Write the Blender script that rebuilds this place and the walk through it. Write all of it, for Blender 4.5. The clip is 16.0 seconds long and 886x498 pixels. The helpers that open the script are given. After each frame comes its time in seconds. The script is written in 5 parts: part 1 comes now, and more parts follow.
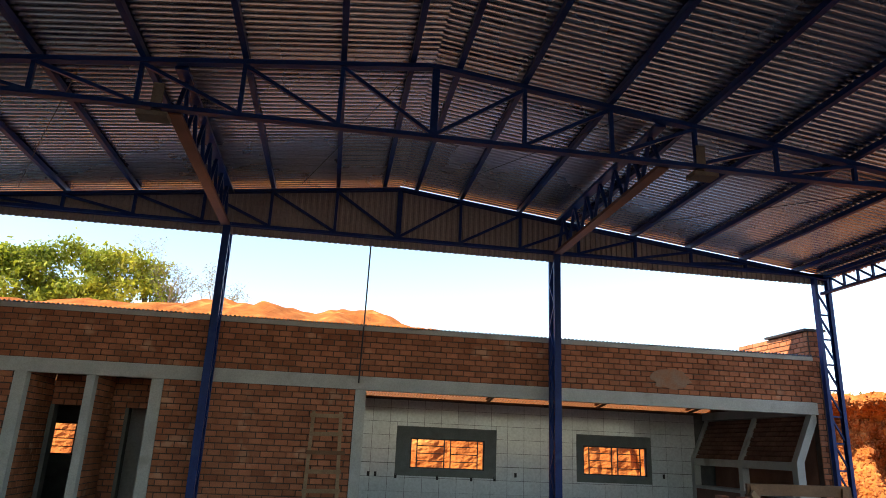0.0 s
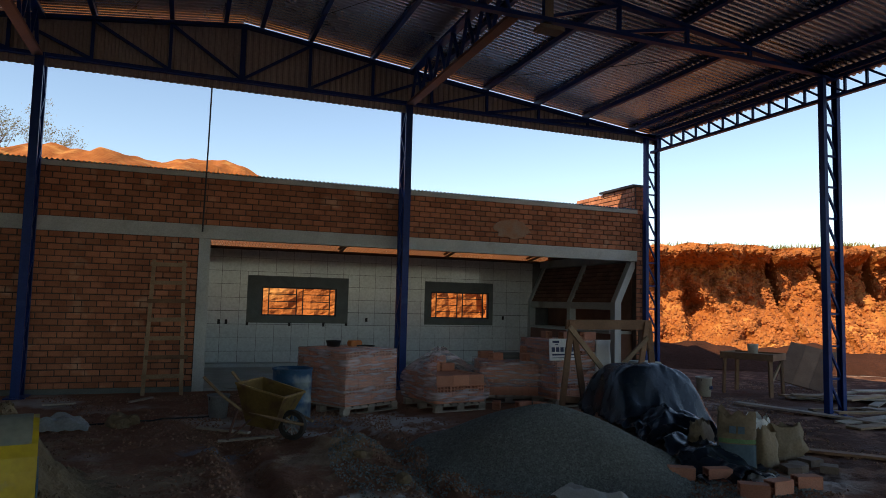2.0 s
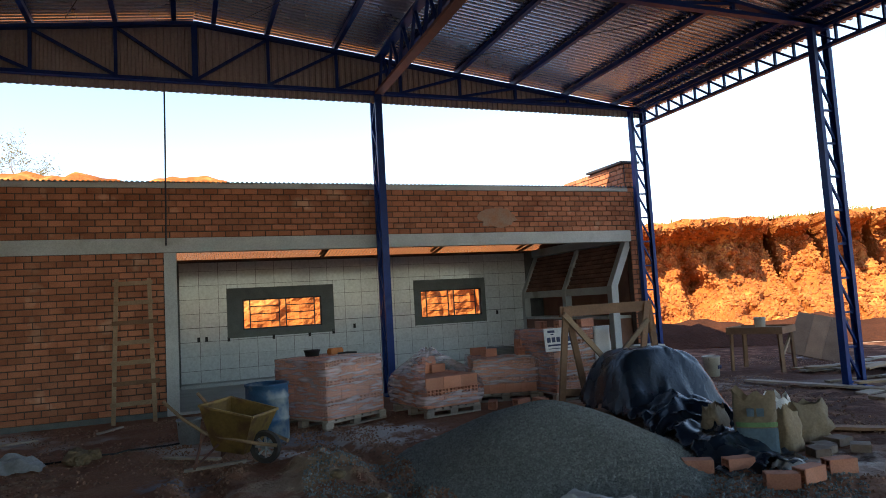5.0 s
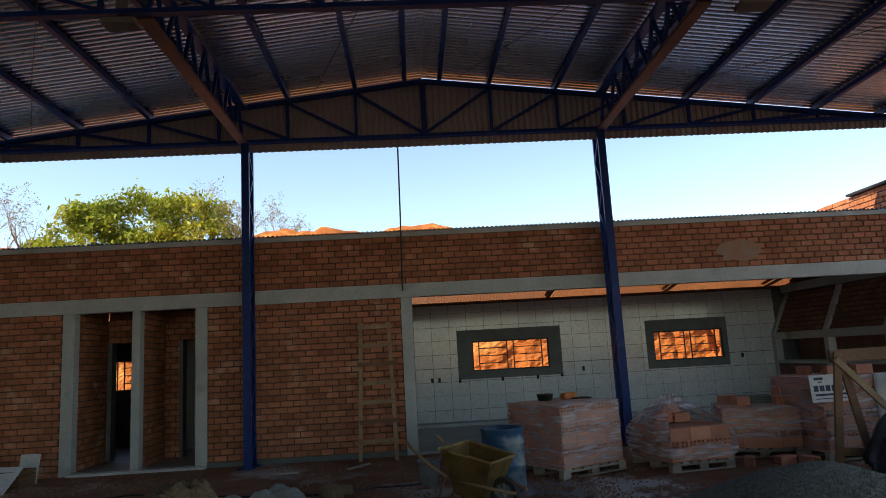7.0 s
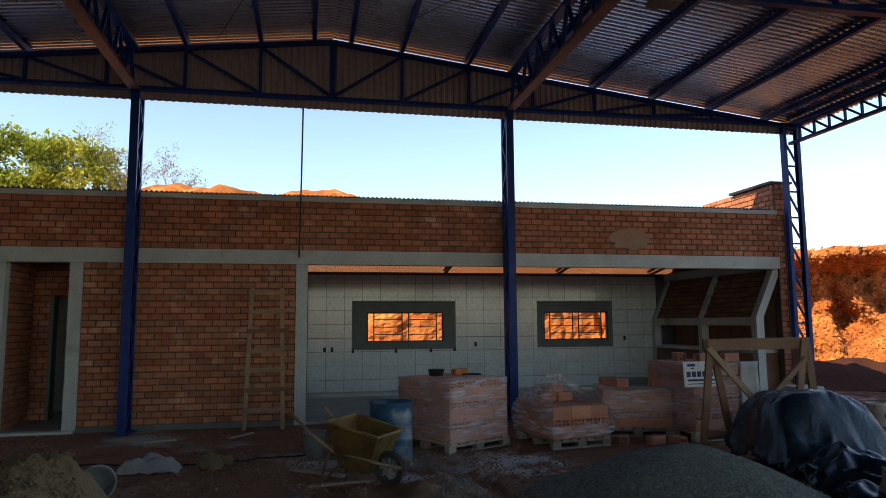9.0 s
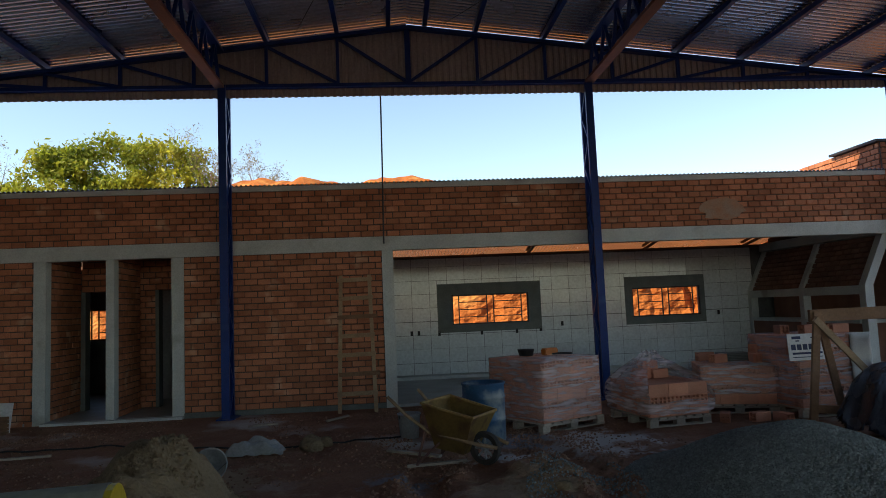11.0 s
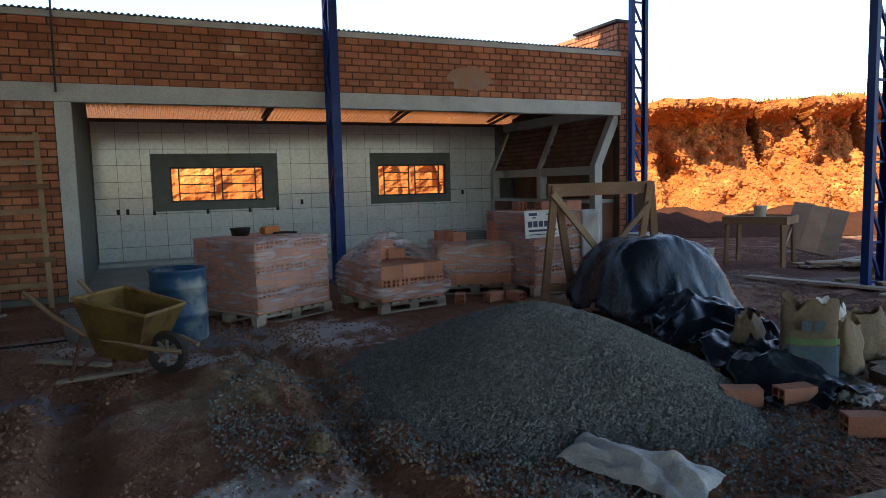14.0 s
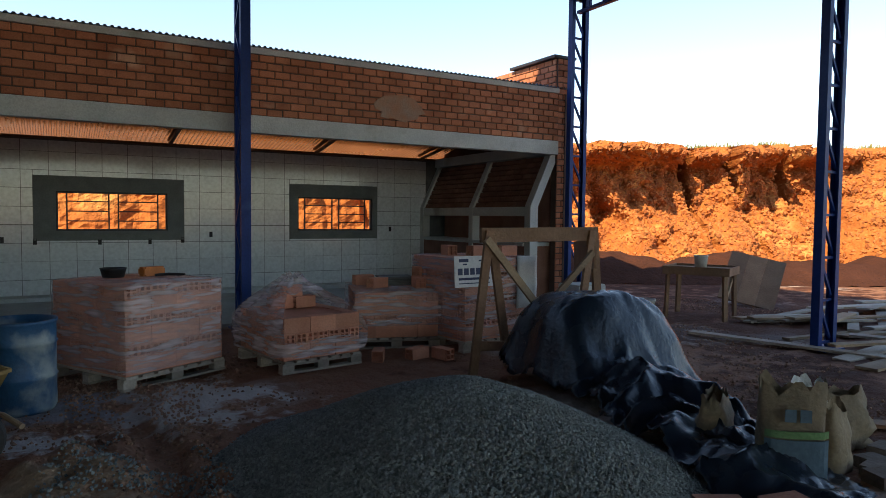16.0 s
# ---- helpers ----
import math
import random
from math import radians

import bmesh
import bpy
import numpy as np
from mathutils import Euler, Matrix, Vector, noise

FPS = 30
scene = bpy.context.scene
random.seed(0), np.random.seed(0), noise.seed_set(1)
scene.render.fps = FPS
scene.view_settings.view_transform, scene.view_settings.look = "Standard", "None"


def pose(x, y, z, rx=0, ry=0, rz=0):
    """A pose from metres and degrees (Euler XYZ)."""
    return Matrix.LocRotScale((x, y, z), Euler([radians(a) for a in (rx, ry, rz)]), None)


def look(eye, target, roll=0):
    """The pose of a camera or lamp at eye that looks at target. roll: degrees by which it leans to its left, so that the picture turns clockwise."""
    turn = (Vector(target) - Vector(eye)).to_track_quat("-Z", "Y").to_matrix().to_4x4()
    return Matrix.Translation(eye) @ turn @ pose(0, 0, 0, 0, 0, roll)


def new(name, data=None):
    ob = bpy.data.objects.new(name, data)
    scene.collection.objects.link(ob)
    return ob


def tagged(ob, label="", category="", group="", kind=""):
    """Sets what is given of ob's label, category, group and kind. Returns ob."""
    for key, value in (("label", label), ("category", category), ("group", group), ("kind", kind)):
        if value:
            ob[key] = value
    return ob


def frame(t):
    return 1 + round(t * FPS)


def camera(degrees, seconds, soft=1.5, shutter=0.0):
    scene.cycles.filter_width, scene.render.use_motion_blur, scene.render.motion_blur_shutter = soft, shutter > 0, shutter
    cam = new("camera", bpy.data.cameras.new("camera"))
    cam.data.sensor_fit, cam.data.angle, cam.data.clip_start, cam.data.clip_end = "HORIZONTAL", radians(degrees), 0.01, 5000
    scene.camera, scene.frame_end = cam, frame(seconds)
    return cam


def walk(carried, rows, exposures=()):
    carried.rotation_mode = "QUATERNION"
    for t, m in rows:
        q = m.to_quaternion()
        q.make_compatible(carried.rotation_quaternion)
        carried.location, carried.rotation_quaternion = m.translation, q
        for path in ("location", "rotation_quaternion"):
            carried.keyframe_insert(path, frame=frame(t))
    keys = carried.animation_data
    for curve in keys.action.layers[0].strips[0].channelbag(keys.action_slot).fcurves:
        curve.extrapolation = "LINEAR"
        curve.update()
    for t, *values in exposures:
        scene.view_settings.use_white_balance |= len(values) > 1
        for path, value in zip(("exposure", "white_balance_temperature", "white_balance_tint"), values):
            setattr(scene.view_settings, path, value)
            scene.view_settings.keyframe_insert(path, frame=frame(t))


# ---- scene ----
cam = camera(66.8, 16.0, soft=0.9)
PATH = [
    (0, (0.646, 1.192, 1.645), (0.937, 3.088, 2.212), 2.5),
    (0.5, (0.779, 1.182, 1.63), (1.377, 3.022, 2.137), 1.7),
    (1, (0.846, 1.137, 1.675), (1.501, 2.975, 2.113), 1.2),
    (1.5, (0.841, 1.145, 1.62), (1.514, 3.004, 1.925), 1.3),
    (2, (0.874, 1.147, 1.569), (1.585, 3.01, 1.728), 1.4),
    (2.5, (0.883, 1.173, 1.529), (1.634, 3.025, 1.602), 1.1),
    (3, (0.926, 1.191, 1.453), (1.734, 3.011, 1.265), -1.6),
    (3.5, (1.035, 1.331, 1.433), (1.818, 3.156, 1.193), -3.3),
    (4, (1.187, 1.5, 1.449), (1.877, 3.367, 1.248), -1.4),
    (4.2, (1.232, 1.575, 1.455), (1.989, 3.423, 1.344), -1.0),
    (6.5, (1.374, 1.837, 1.6), (1.718, 3.782, 1.916), -5.8),
    (7, (1.246, 1.938, 1.544), (1.346, 3.91, 1.859), -3.2),
    (7.5, (1.202, 1.959, 1.583), (1.289, 3.937, 1.867), -1.2),
    (8, (1.234, 2.035, 1.646), (1.632, 3.98, 1.886), -0.1),
    (10.3, (1.275, 2.064, 1.504), (1.648, 4.017, 1.717), -0.9),
    (10.5, (1.25, 2.072, 1.515), (1.608, 4.027, 1.736), -0.9),
    (11, (1.195, 2.093, 1.575), (1.353, 4.079, 1.748), -2.4),
    (11.5, (1.206, 2.129, 1.454), (1.194, 4.128, 1.512), -3.0),
    (12, (1.232, 2.315, 1.445), (1.078, 4.309, 1.475), -5.0),
    (12.5, (1.372, 2.622, 1.497), (1.267, 4.617, 1.411), -4.5),
    (13, (1.494, 2.941, 1.455), (2.036, 4.864, 1.375), -3.3),
    (13.5, (1.759, 3.112, 1.425), (2.592, 4.924, 1.278), -3.0),
    (14, (1.919, 3.364, 1.406), (2.743, 5.176, 1.212), -1.4),
    (14.5, (2.049, 3.599, 1.433), (3.001, 5.353, 1.315), -2.5),
    (15, (2.225, 3.84, 1.415), (3.12, 5.625, 1.294), -1.1),
    (15.5, (2.382, 4.033, 1.451), (3.276, 5.817, 1.319), 0.7),
    (16, (2.458, 4.217, 1.469), (3.467, 5.941, 1.374), 0.6),
]
KELVIN, TINT = 6900, 10
EXPOSURES = [(0, 1.4), (0.6, 1.25), (1.2, 0.9), (2.0, 0.48), (2.6, 0.35), (3.0, 0.3), (3.4, 1.7), (4.2, 1.95), (6.3, 0.7), (7.5, 1.05), (8.2, 1.05), (10.3, 0.76), (11.2, 0.85), (12.0, 0.75), (12.6, 1.2), (13.1, 1.15), (13.5, 1.4), (14.5, 1.55), (16.0, 1.15)]
walk(cam, [(t, look(eye, target, roll)) for t, eye, target, roll in PATH], [(t, e, KELVIN, TINT) for t, e in EXPOSURES])

# ---- world, sun, exposure ----
SUN_EL, SUN_AZ = 42.0, (0.92, 0.39)          # elevation, and the way the light travels over the ground
world = bpy.data.worlds.new("sky")
scene.world = world
world.use_nodes = True
wn = world.node_tree.nodes
sky = wn.new("ShaderNodeTexSky")
sky.sky_type, sky.sun_disc = "NISHITA", False
sky.sun_elevation = radians(SUN_EL)
sky.sun_rotation = math.atan2(-SUN_AZ[0], -SUN_AZ[1])
sky.air_density, sky.dust_density, sky.ozone_density = 1.0, 0.15, 1.0
wn["Background"].inputs["Strength"].default_value = 0.15
world.node_tree.links.new(sky.outputs["Color"], wn["Background"].inputs["Color"])
sun = new("sun", bpy.data.lights.new("sun", "SUN"))
sun.data.energy, sun.data.angle, sun.data.color = 4.8, radians(0.5), (1.0, 0.80, 0.50)
sun.matrix_world = look((0, 0, 30), (SUN_AZ[0], SUN_AZ[1], 30 - math.tan(radians(SUN_EL)) * math.hypot(*SUN_AZ)))

# ---- materials ----
def mat(name, base, second=None, rough=0.8, metal=0.0, scale=6.0, fine=60.0, mix=0.6, bump=0.2, third=None, third_scale=1.2, third_cut=0.55, vary=0.0, stretch=None, rough_vary=0.1, island=False):
    """A surface with two scales of colour variation, optional large stains, per-object variation and fine relief."""
    m = bpy.data.materials.new(name)
    m.use_nodes = True
    n, l = m.node_tree.nodes, m.node_tree.links
    bsdf = n["Principled BSDF"]
    co = n.new("ShaderNodeTexCoord").outputs["Object"]
    if island is not None:
        geo = n.new("ShaderNodeNewGeometry")
        co = geo.outputs["Position"]
    if stretch:
        mp = n.new("ShaderNodeMapping")
        mp.inputs["Scale"].default_value = stretch
        l.new(co, mp.inputs["Vector"])
        co = mp.outputs["Vector"]

    def nz(s, d=4.0):
        t = n.new("ShaderNodeTexNoise")
        t.inputs["Scale"].default_value, t.inputs["Detail"].default_value = s, d
        l.new(co, t.inputs["Vector"])
        return t.outputs["Fac"]

    def ramp(src, a, b):
        r = n.new("ShaderNodeMapRange")
        r.inputs["From Min"].default_value, r.inputs["From Max"].default_value = a, b
        l.new(src, r.inputs["Value"])
        return r.outputs["Result"]

    def blend(fac, a, b, kind="MIX"):
        x = n.new("ShaderNodeMix")
        x.data_type, x.blend_type = "RGBA", kind
        for sock, v in ((x.inputs[0], fac), (x.inputs[6], a), (x.inputs[7], b)):
            if isinstance(v, (float, int)):
                sock.default_value = v
            elif isinstance(v, tuple):
                sock.default_value = (*v, 1)
            else:
                l.new(v, sock)
        return x.outputs[2]

    second = second or tuple(c * 0.6 for c in base)
    big, small = nz(scale), nz(fine, 3.0)
    col = blend(ramp(big, 0.5 - 0.2 / max(mix, 0.01) * 0.6, 0.75), base, second)
    col = blend(ramp(small, 0.35, 0.75), col, blend(0.35, col, tuple(c * 0.45 for c in second)))
    if third:
        col = blend(ramp(nz(third_scale, 6.0), third_cut, third_cut + 0.12), col, third)
    if vary:
        rnd = n.new("ShaderNodeObjectInfo").outputs["Random"] if not island else geo.outputs["Random Per Island"]
        v = n.new("ShaderNodeMapRange")
        v.inputs["To Min"].default_value, v.inputs["To Max"].default_value = 1 - vary, 1 + vary
        l.new(rnd, v.inputs["Value"])
        hsv = n.new("ShaderNodeHueSaturation")
        l.new(v.outputs["Result"], hsv.inputs["Value"])
        l.new(col, hsv.inputs["Color"])
        col = hsv.outputs["Color"]
    l.new(col, bsdf.inputs["Base Color"])
    bsdf.inputs["Metallic"].default_value = metal
    rr = n.new("ShaderNodeMapRange")
    rr.inputs["To Min"].default_value, rr.inputs["To Max"].default_value = max(rough - rough_vary, 0.02), min(rough + rough_vary, 1)
    l.new(big, rr.inputs["Value"])
    l.new(rr.outputs["Result"], bsdf.inputs["Roughness"])
    if bump:
        if bump >= 0.7:
            ad = n.new("ShaderNodeMath")
            ad.operation = "MULTIPLY_ADD"
            l.new(nz(8.0, 9.0), ad.inputs[0])
            ad.inputs[1].default_value = 2.0
            l.new(small, ad.inputs[2])
            small = ad.outputs["Value"]
        b = n.new("ShaderNodeBump")
        b.inputs["Strength"].default_value, b.inputs["Distance"].default_value = bump, 0.035 if bump >= 0.7 else 0.02
        l.new(small, b.inputs["Height"])
        l.new(b.outputs["Normal"], bsdf.inputs["Normal"])
    return m


BRICK = mat("fired_brick", (0.52, 0.22, 0.125), (0.38, 0.145, 0.08), 0.85, scale=3, fine=55, vary=0.22, bump=0.35, third=(0.56, 0.33, 0.22), third_scale=2.2, third_cut=0.60)
BRICK_J = mat("fired_brick_joined", (0.52, 0.22, 0.125), (0.38, 0.145, 0.08), 0.85, scale=3, fine=55, vary=0.22, bump=0.35, third=(0.56, 0.33, 0.22), third_scale=2.2, third_cut=0.60, island=True)
BLOCK = mat("new_hollow_brick", (0.62, 0.28, 0.18), (0.52, 0.21, 0.125), 0.85, scale=5, fine=70, vary=0.15, bump=0.25)
HOODBRICK = mat("dark_hood_brick", (0.25, 0.125, 0.085), (0.17, 0.08, 0.055), 0.9, scale=3, fine=50, vary=0.15, bump=0.3)
MORTAR = mat("mortar", (0.125, 0.085, 0.068), (0.08, 0.05, 0.04), 0.95, scale=4, fine=80, bump=0.4)
CONCRETE = mat("grey_concrete", (0.56, 0.59, 0.57), (0.45, 0.48, 0.47), 0.8, scale=3, fine=50, bump=0.25, third=(0.30, 0.29, 0.26), third_scale=1.3, third_cut=0.6)
PLASTER = mat("dark_cement_render", (0.17, 0.19, 0.18), (0.13, 0.145, 0.14), 0.85, scale=5, fine=60, bump=0.2)
TILE = mat("white_glazed_tile", (0.72, 0.76, 0.76), (0.66, 0.70, 0.71), 0.09, scale=1.5, fine=20, bump=0.03, vary=0.04, rough_vary=0.05)
GROUT = mat("tile_grout", (0.16, 0.17, 0.17), rough=0.9, bump=0.1)
STEEL = mat("blue_painted_steel", (0.008, 0.042, 0.21), (0.006, 0.03, 0.15), 0.40, scale=3, fine=40, bump=0.05, third=(0.02, 0.06, 0.20), third_scale=3, third_cut=0.62)
DARKSTEEL = mat("dark_primer_steel", (0.022, 0.024, 0.032), (0.016, 0.016, 0.02), 0.5, scale=3, fine=40, bump=0.05)
RUST = mat("primer_red_steel", (0.16, 0.07, 0.05), (0.09, 0.05, 0.045), 0.55, scale=2, fine=40, bump=0.05)
ZINC = mat("galvanised_sheet", (0.50, 0.57, 0.67), (0.42, 0.48, 0.57), 0.26, metal=1.0, scale=0.7, fine=25, bump=0.03)
ZINC_GABLE = mat("dull_galvanised_sheet", (0.40, 0.41, 0.40), (0.34, 0.34, 0.33), 0.55, metal=0.35, scale=0.8, fine=25, bump=0.03)
SCREED = mat("cement_floor", (0.40, 0.41, 0.41), (0.30, 0.31, 0.31), 0.45, scale=2, fine=30, bump=0.1, third=(0.28, 0.24, 0.2), third_scale=0.9)
EARTH = mat("red_earth", (0.34, 0.18, 0.115), (0.23, 0.105, 0.065), 0.85, scale=1.4, fine=38, bump=0.7, third=(0.50, 0.45, 0.41), third_scale=0.55, third_cut=0.56, rough_vary=0.2)
SOIL = mat("orange_clay_soil", (0.46, 0.165, 0.045), (0.30, 0.088, 0.025), 0.95, scale=1.6, fine=14, bump=0.9, third=(0.54, 0.25, 0.08), third_scale=0.8, third_cut=0.55)
# red soil with the shade at the bank's foot put into its colour
SHADESOIL = mat("red_soil_painted_shade", (0.075, 0.028, 0.017), (0.05, 0.019, 0.012), 0.95, scale=2, fine=25, bump=0.8)
SAND = mat("damp_sand", (0.27, 0.205, 0.13), (0.19, 0.14, 0.088), 0.95, scale=2.2, fine=45, bump=0.7)
GRAVEL = mat("grey_gravel", (0.25, 0.275, 0.265), (0.13, 0.145, 0.14), 0.9, scale=28, fine=90, bump=1.0, mix=1.0, third=(0.42, 0.43, 0.42), third_scale=40, third_cut=0.58)
STONE = mat("crushed_stone", (0.27, 0.295, 0.285), (0.17, 0.19, 0.183), 0.9, scale=20, fine=90, bump=0.3, vary=0.3, island=True)
WOOD = mat("weathered_pine", (0.36, 0.25, 0.15), (0.24, 0.16, 0.095), 0.8, scale=3, fine=40, bump=0.3, stretch=(1, 1, 1), vary=0.25)
DARKWOOD = mat("stained_timber", (0.27, 0.15, 0.08), (0.18, 0.095, 0.05), 0.75, scale=3, fine=40, bump=0.3, vary=0.2)
PALEWOOD = mat("grey_dry_timber", (0.45, 0.38, 0.30), (0.30, 0.25, 0.20), 0.85, scale=2.5, fine=40, bump=0.3, vary=0.3)
TARP = mat("black_polythene", (0.010, 0.018, 0.030), (0.016, 0.027, 0.044), 0.27, scale=4, fine=30, bump=0.25, third=(0.02, 0.03, 0.045), third_scale=3, third_cut=0.62)
WHITEBAG = mat("white_woven_sack", (0.66, 0.67, 0.66), (0.52, 0.53, 0.52), 0.6, scale=5, fine=80, bump=0.3)
PAPER = mat("kraft_paper_sack", (0.31, 0.24, 0.155), (0.21, 0.16, 0.105), 0.85, scale=5, fine=40, bump=0.3, vary=0.2)
PAPER_BLUE = mat("blue_printed_paper", (0.10, 0.16, 0.21), (0.07, 0.12, 0.16), 0.8, scale=5, fine=40, bump=0.2)
PAPER_GREEN = mat("green_printed_paper", (0.16, 0.30, 0.12), rough=0.8, bump=0.2)
YELLOW = mat("scuffed_yellow_paint", (0.55, 0.42, 0.02), (0.44, 0.33, 0.02), 0.5, scale=3, fine=30, bump=0.15, third=(0.22, 0.22, 0.17), third_scale=5, third_cut=0.60)
YELLOW_DUST = mat("cement_dusted_paint", (0.25, 0.27, 0.22), (0.20, 0.21, 0.17), 0.8, scale=4, fine=30, bump=0.2, third=(0.50, 0.40, 0.04), third_scale=6, third_cut=0.58)
BARROWPAINT = mat("worn_yellow_tray", (0.31, 0.205, 0.06), (0.21, 0.13, 0.045), 0.7, scale=4, fine=30, bump=0.25, third=(0.16, 0.085, 0.04), third_scale=5, third_cut=0.55)
BLUEDRUM = mat("blue_plastic_drum", (0.025, 0.10, 0.21), (0.018, 0.07, 0.15), 0.5, scale=4, fine=40, bump=0.15, third=(0.27, 0.31, 0.31), third_scale=2.6, third_cut=0.52)
GREYPAIL = mat("cement_stained_pail", (0.33, 0.35, 0.36), (0.24, 0.25, 0.26), 0.7, scale=5, fine=40, bump=0.2)
WHITEPAIL = mat("white_plastic_pail", (0.62, 0.60, 0.53), (0.5, 0.48, 0.42), 0.5, scale=5, fine=40, bump=0.1)
RUBBER = mat("black_rubber", (0.02, 0.02, 0.02), (0.05, 0.04, 0.035), 0.8, scale=8, fine=50, bump=0.2)
RUBBLE = mat("dirty_cement_rubble", (0.24, 0.20, 0.17), (0.16, 0.11, 0.085), 0.9, scale=6, fine=40, bump=0.4)
DARK = mat("soot_dark_plastic", (0.012, 0.012, 0.012), rough=0.6, bump=0.05)
WHITE = mat("white_board", (0.74, 0.75, 0.76), (0.68, 0.69, 0.70), 0.4, scale=4, fine=30, bump=0.03)
NAVY = mat("navy_print", (0.02, 0.04, 0.13), rough=0.5, bump=0)
ORANGE = mat("orange_plastic", (0.62, 0.18, 0.02), rough=0.5, bump=0.05)
BARK = mat("bark", (0.30, 0.25, 0.20), (0.2, 0.16, 0.12), 0.9, scale=2, fine=15, bump=0.4)
LEAF = mat("green_leaves", (0.38, 0.43, 0.05), (0.20, 0.27, 0.03), 0.6, scale=0.35, fine=3, bump=0, vary=0.4, island=True, third=(0.40, 0.40, 0.05), third_scale=0.25, third_cut=0.5)
DRYLEAF = mat("dry_leaves", (0.30, 0.27, 0.13), (0.2, 0.17, 0.07), 0.7, scale=0.5, fine=3, bump=0, vary=0.3, island=True)
GRASS = mat("dry_grass", (0.34, 0.31, 0.08), (0.20, 0.20, 0.05), 0.8, scale=1, fine=5, bump=0, vary=0.35, island=True)


SMEAR = mat("smeared_mortar", (0.36, 0.27, 0.21), (0.42, 0.20, 0.11), 0.9, scale=7, fine=50, bump=0.3)


def film_material(name, low, high):
    m = bpy.data.materials.new(name)
    m.use_nodes = True
    n, l = m.node_tree.nodes, m.node_tree.links
    b = n["Principled BSDF"]
    b.inputs["Base Color"].default_value, b.inputs["Roughness"].default_value = (0.76, 0.66, 0.67, 1), 0.2
    t = n.new("ShaderNodeTexNoise")
    t.inputs["Scale"].default_value, t.inputs["Detail"].default_value = 1.0, 5
    mp = n.new("ShaderNodeMapping")
    mp.inputs["Scale"].default_value = (3.5, 3.5, 26)
    mp.inputs["Rotation"].default_value = (0.08, 0.06, 0)
    l.new(n.new("ShaderNodeNewGeometry").outputs["Position"], mp.inputs["Vector"])
    l.new(mp.outputs["Vector"], t.inputs["Vector"])
    r = n.new("ShaderNodeMapRange")
    r.inputs["From Min"].default_value, r.inputs["From Max"].default_value = 0.4, 0.75
    r.inputs["To Min"].default_value, r.inputs["To Max"].default_value = low, high
    bp = n.new("ShaderNodeBump")
    bp.inputs["Strength"].default_value, bp.inputs["Distance"].default_value = 0.5, 0.02
    l.new(t.outputs["Fac"], r.inputs["Value"])
    l.new(r.outputs["Result"], b.inputs["Alpha"])
    l.new(t.outputs["Fac"], bp.inputs["Height"])
    l.new(bp.outputs["Normal"], b.inputs["Normal"])
    return m


def let_light_through(m, share):
    """Thin leaves pass part of the light on."""
    n, l = m.node_tree.nodes, m.node_tree.links
    b, out = n["Principled BSDF"], n["Material Output"]
    t, mx = n.new("ShaderNodeBsdfTranslucent"), n.new("ShaderNodeMixShader")
    l.new(b.inputs["Base Color"].links[0].from_socket, t.inputs["Color"])
    mx.inputs[0].default_value = share
    l.new(b.outputs[0], mx.inputs[1])
    l.new(t.outputs[0], mx.inputs[2])
    l.new(mx.outputs[0], out.inputs["Surface"])


let_light_through(LEAF, 0.5)
let_light_through(DRYLEAF, 0.4)
FILM = film_material("stretch_film", 0.16, 0.62)
FILM_LOOSE = film_material("loose_cloudy_film", 0.22, 0.8)
TARP.node_tree.nodes["Principled BSDF"].inputs["Specular IOR Level"].default_value = 0.4
STEEL.node_tree.nodes["Principled BSDF"].inputs["Specular IOR Level"].default_value = 0.2


def glass_material():
    m = bpy.data.materials.new("window_glass")
    m.use_nodes = True
    b = m.node_tree.nodes["Principled BSDF"]
    b.inputs["Roughness"].default_value, b.inputs["Transmission Weight"].default_value = 0.02, 1.0
    return m


GLASS = glass_material()

def add_patches(m, spots, colour):
    """Ragged patches on a ground material, dried cement spills and painted shade: (x, y, radius) each."""
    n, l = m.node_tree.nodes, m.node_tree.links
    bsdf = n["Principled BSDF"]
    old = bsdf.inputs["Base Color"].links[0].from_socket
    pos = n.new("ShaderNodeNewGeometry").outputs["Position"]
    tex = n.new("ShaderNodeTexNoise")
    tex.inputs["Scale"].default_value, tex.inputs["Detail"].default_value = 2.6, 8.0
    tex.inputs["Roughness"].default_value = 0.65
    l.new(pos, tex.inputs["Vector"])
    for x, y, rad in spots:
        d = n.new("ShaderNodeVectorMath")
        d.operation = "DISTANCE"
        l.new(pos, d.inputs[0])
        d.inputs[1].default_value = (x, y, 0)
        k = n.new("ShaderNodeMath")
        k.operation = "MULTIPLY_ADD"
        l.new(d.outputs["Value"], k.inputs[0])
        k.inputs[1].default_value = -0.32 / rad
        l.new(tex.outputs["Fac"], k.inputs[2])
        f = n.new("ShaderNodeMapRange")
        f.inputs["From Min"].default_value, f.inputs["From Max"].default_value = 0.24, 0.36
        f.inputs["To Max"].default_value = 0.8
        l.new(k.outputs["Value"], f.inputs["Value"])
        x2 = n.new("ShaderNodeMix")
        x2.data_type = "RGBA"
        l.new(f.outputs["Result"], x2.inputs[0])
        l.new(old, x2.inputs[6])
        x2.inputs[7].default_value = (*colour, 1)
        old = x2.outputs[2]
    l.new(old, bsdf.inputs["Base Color"])


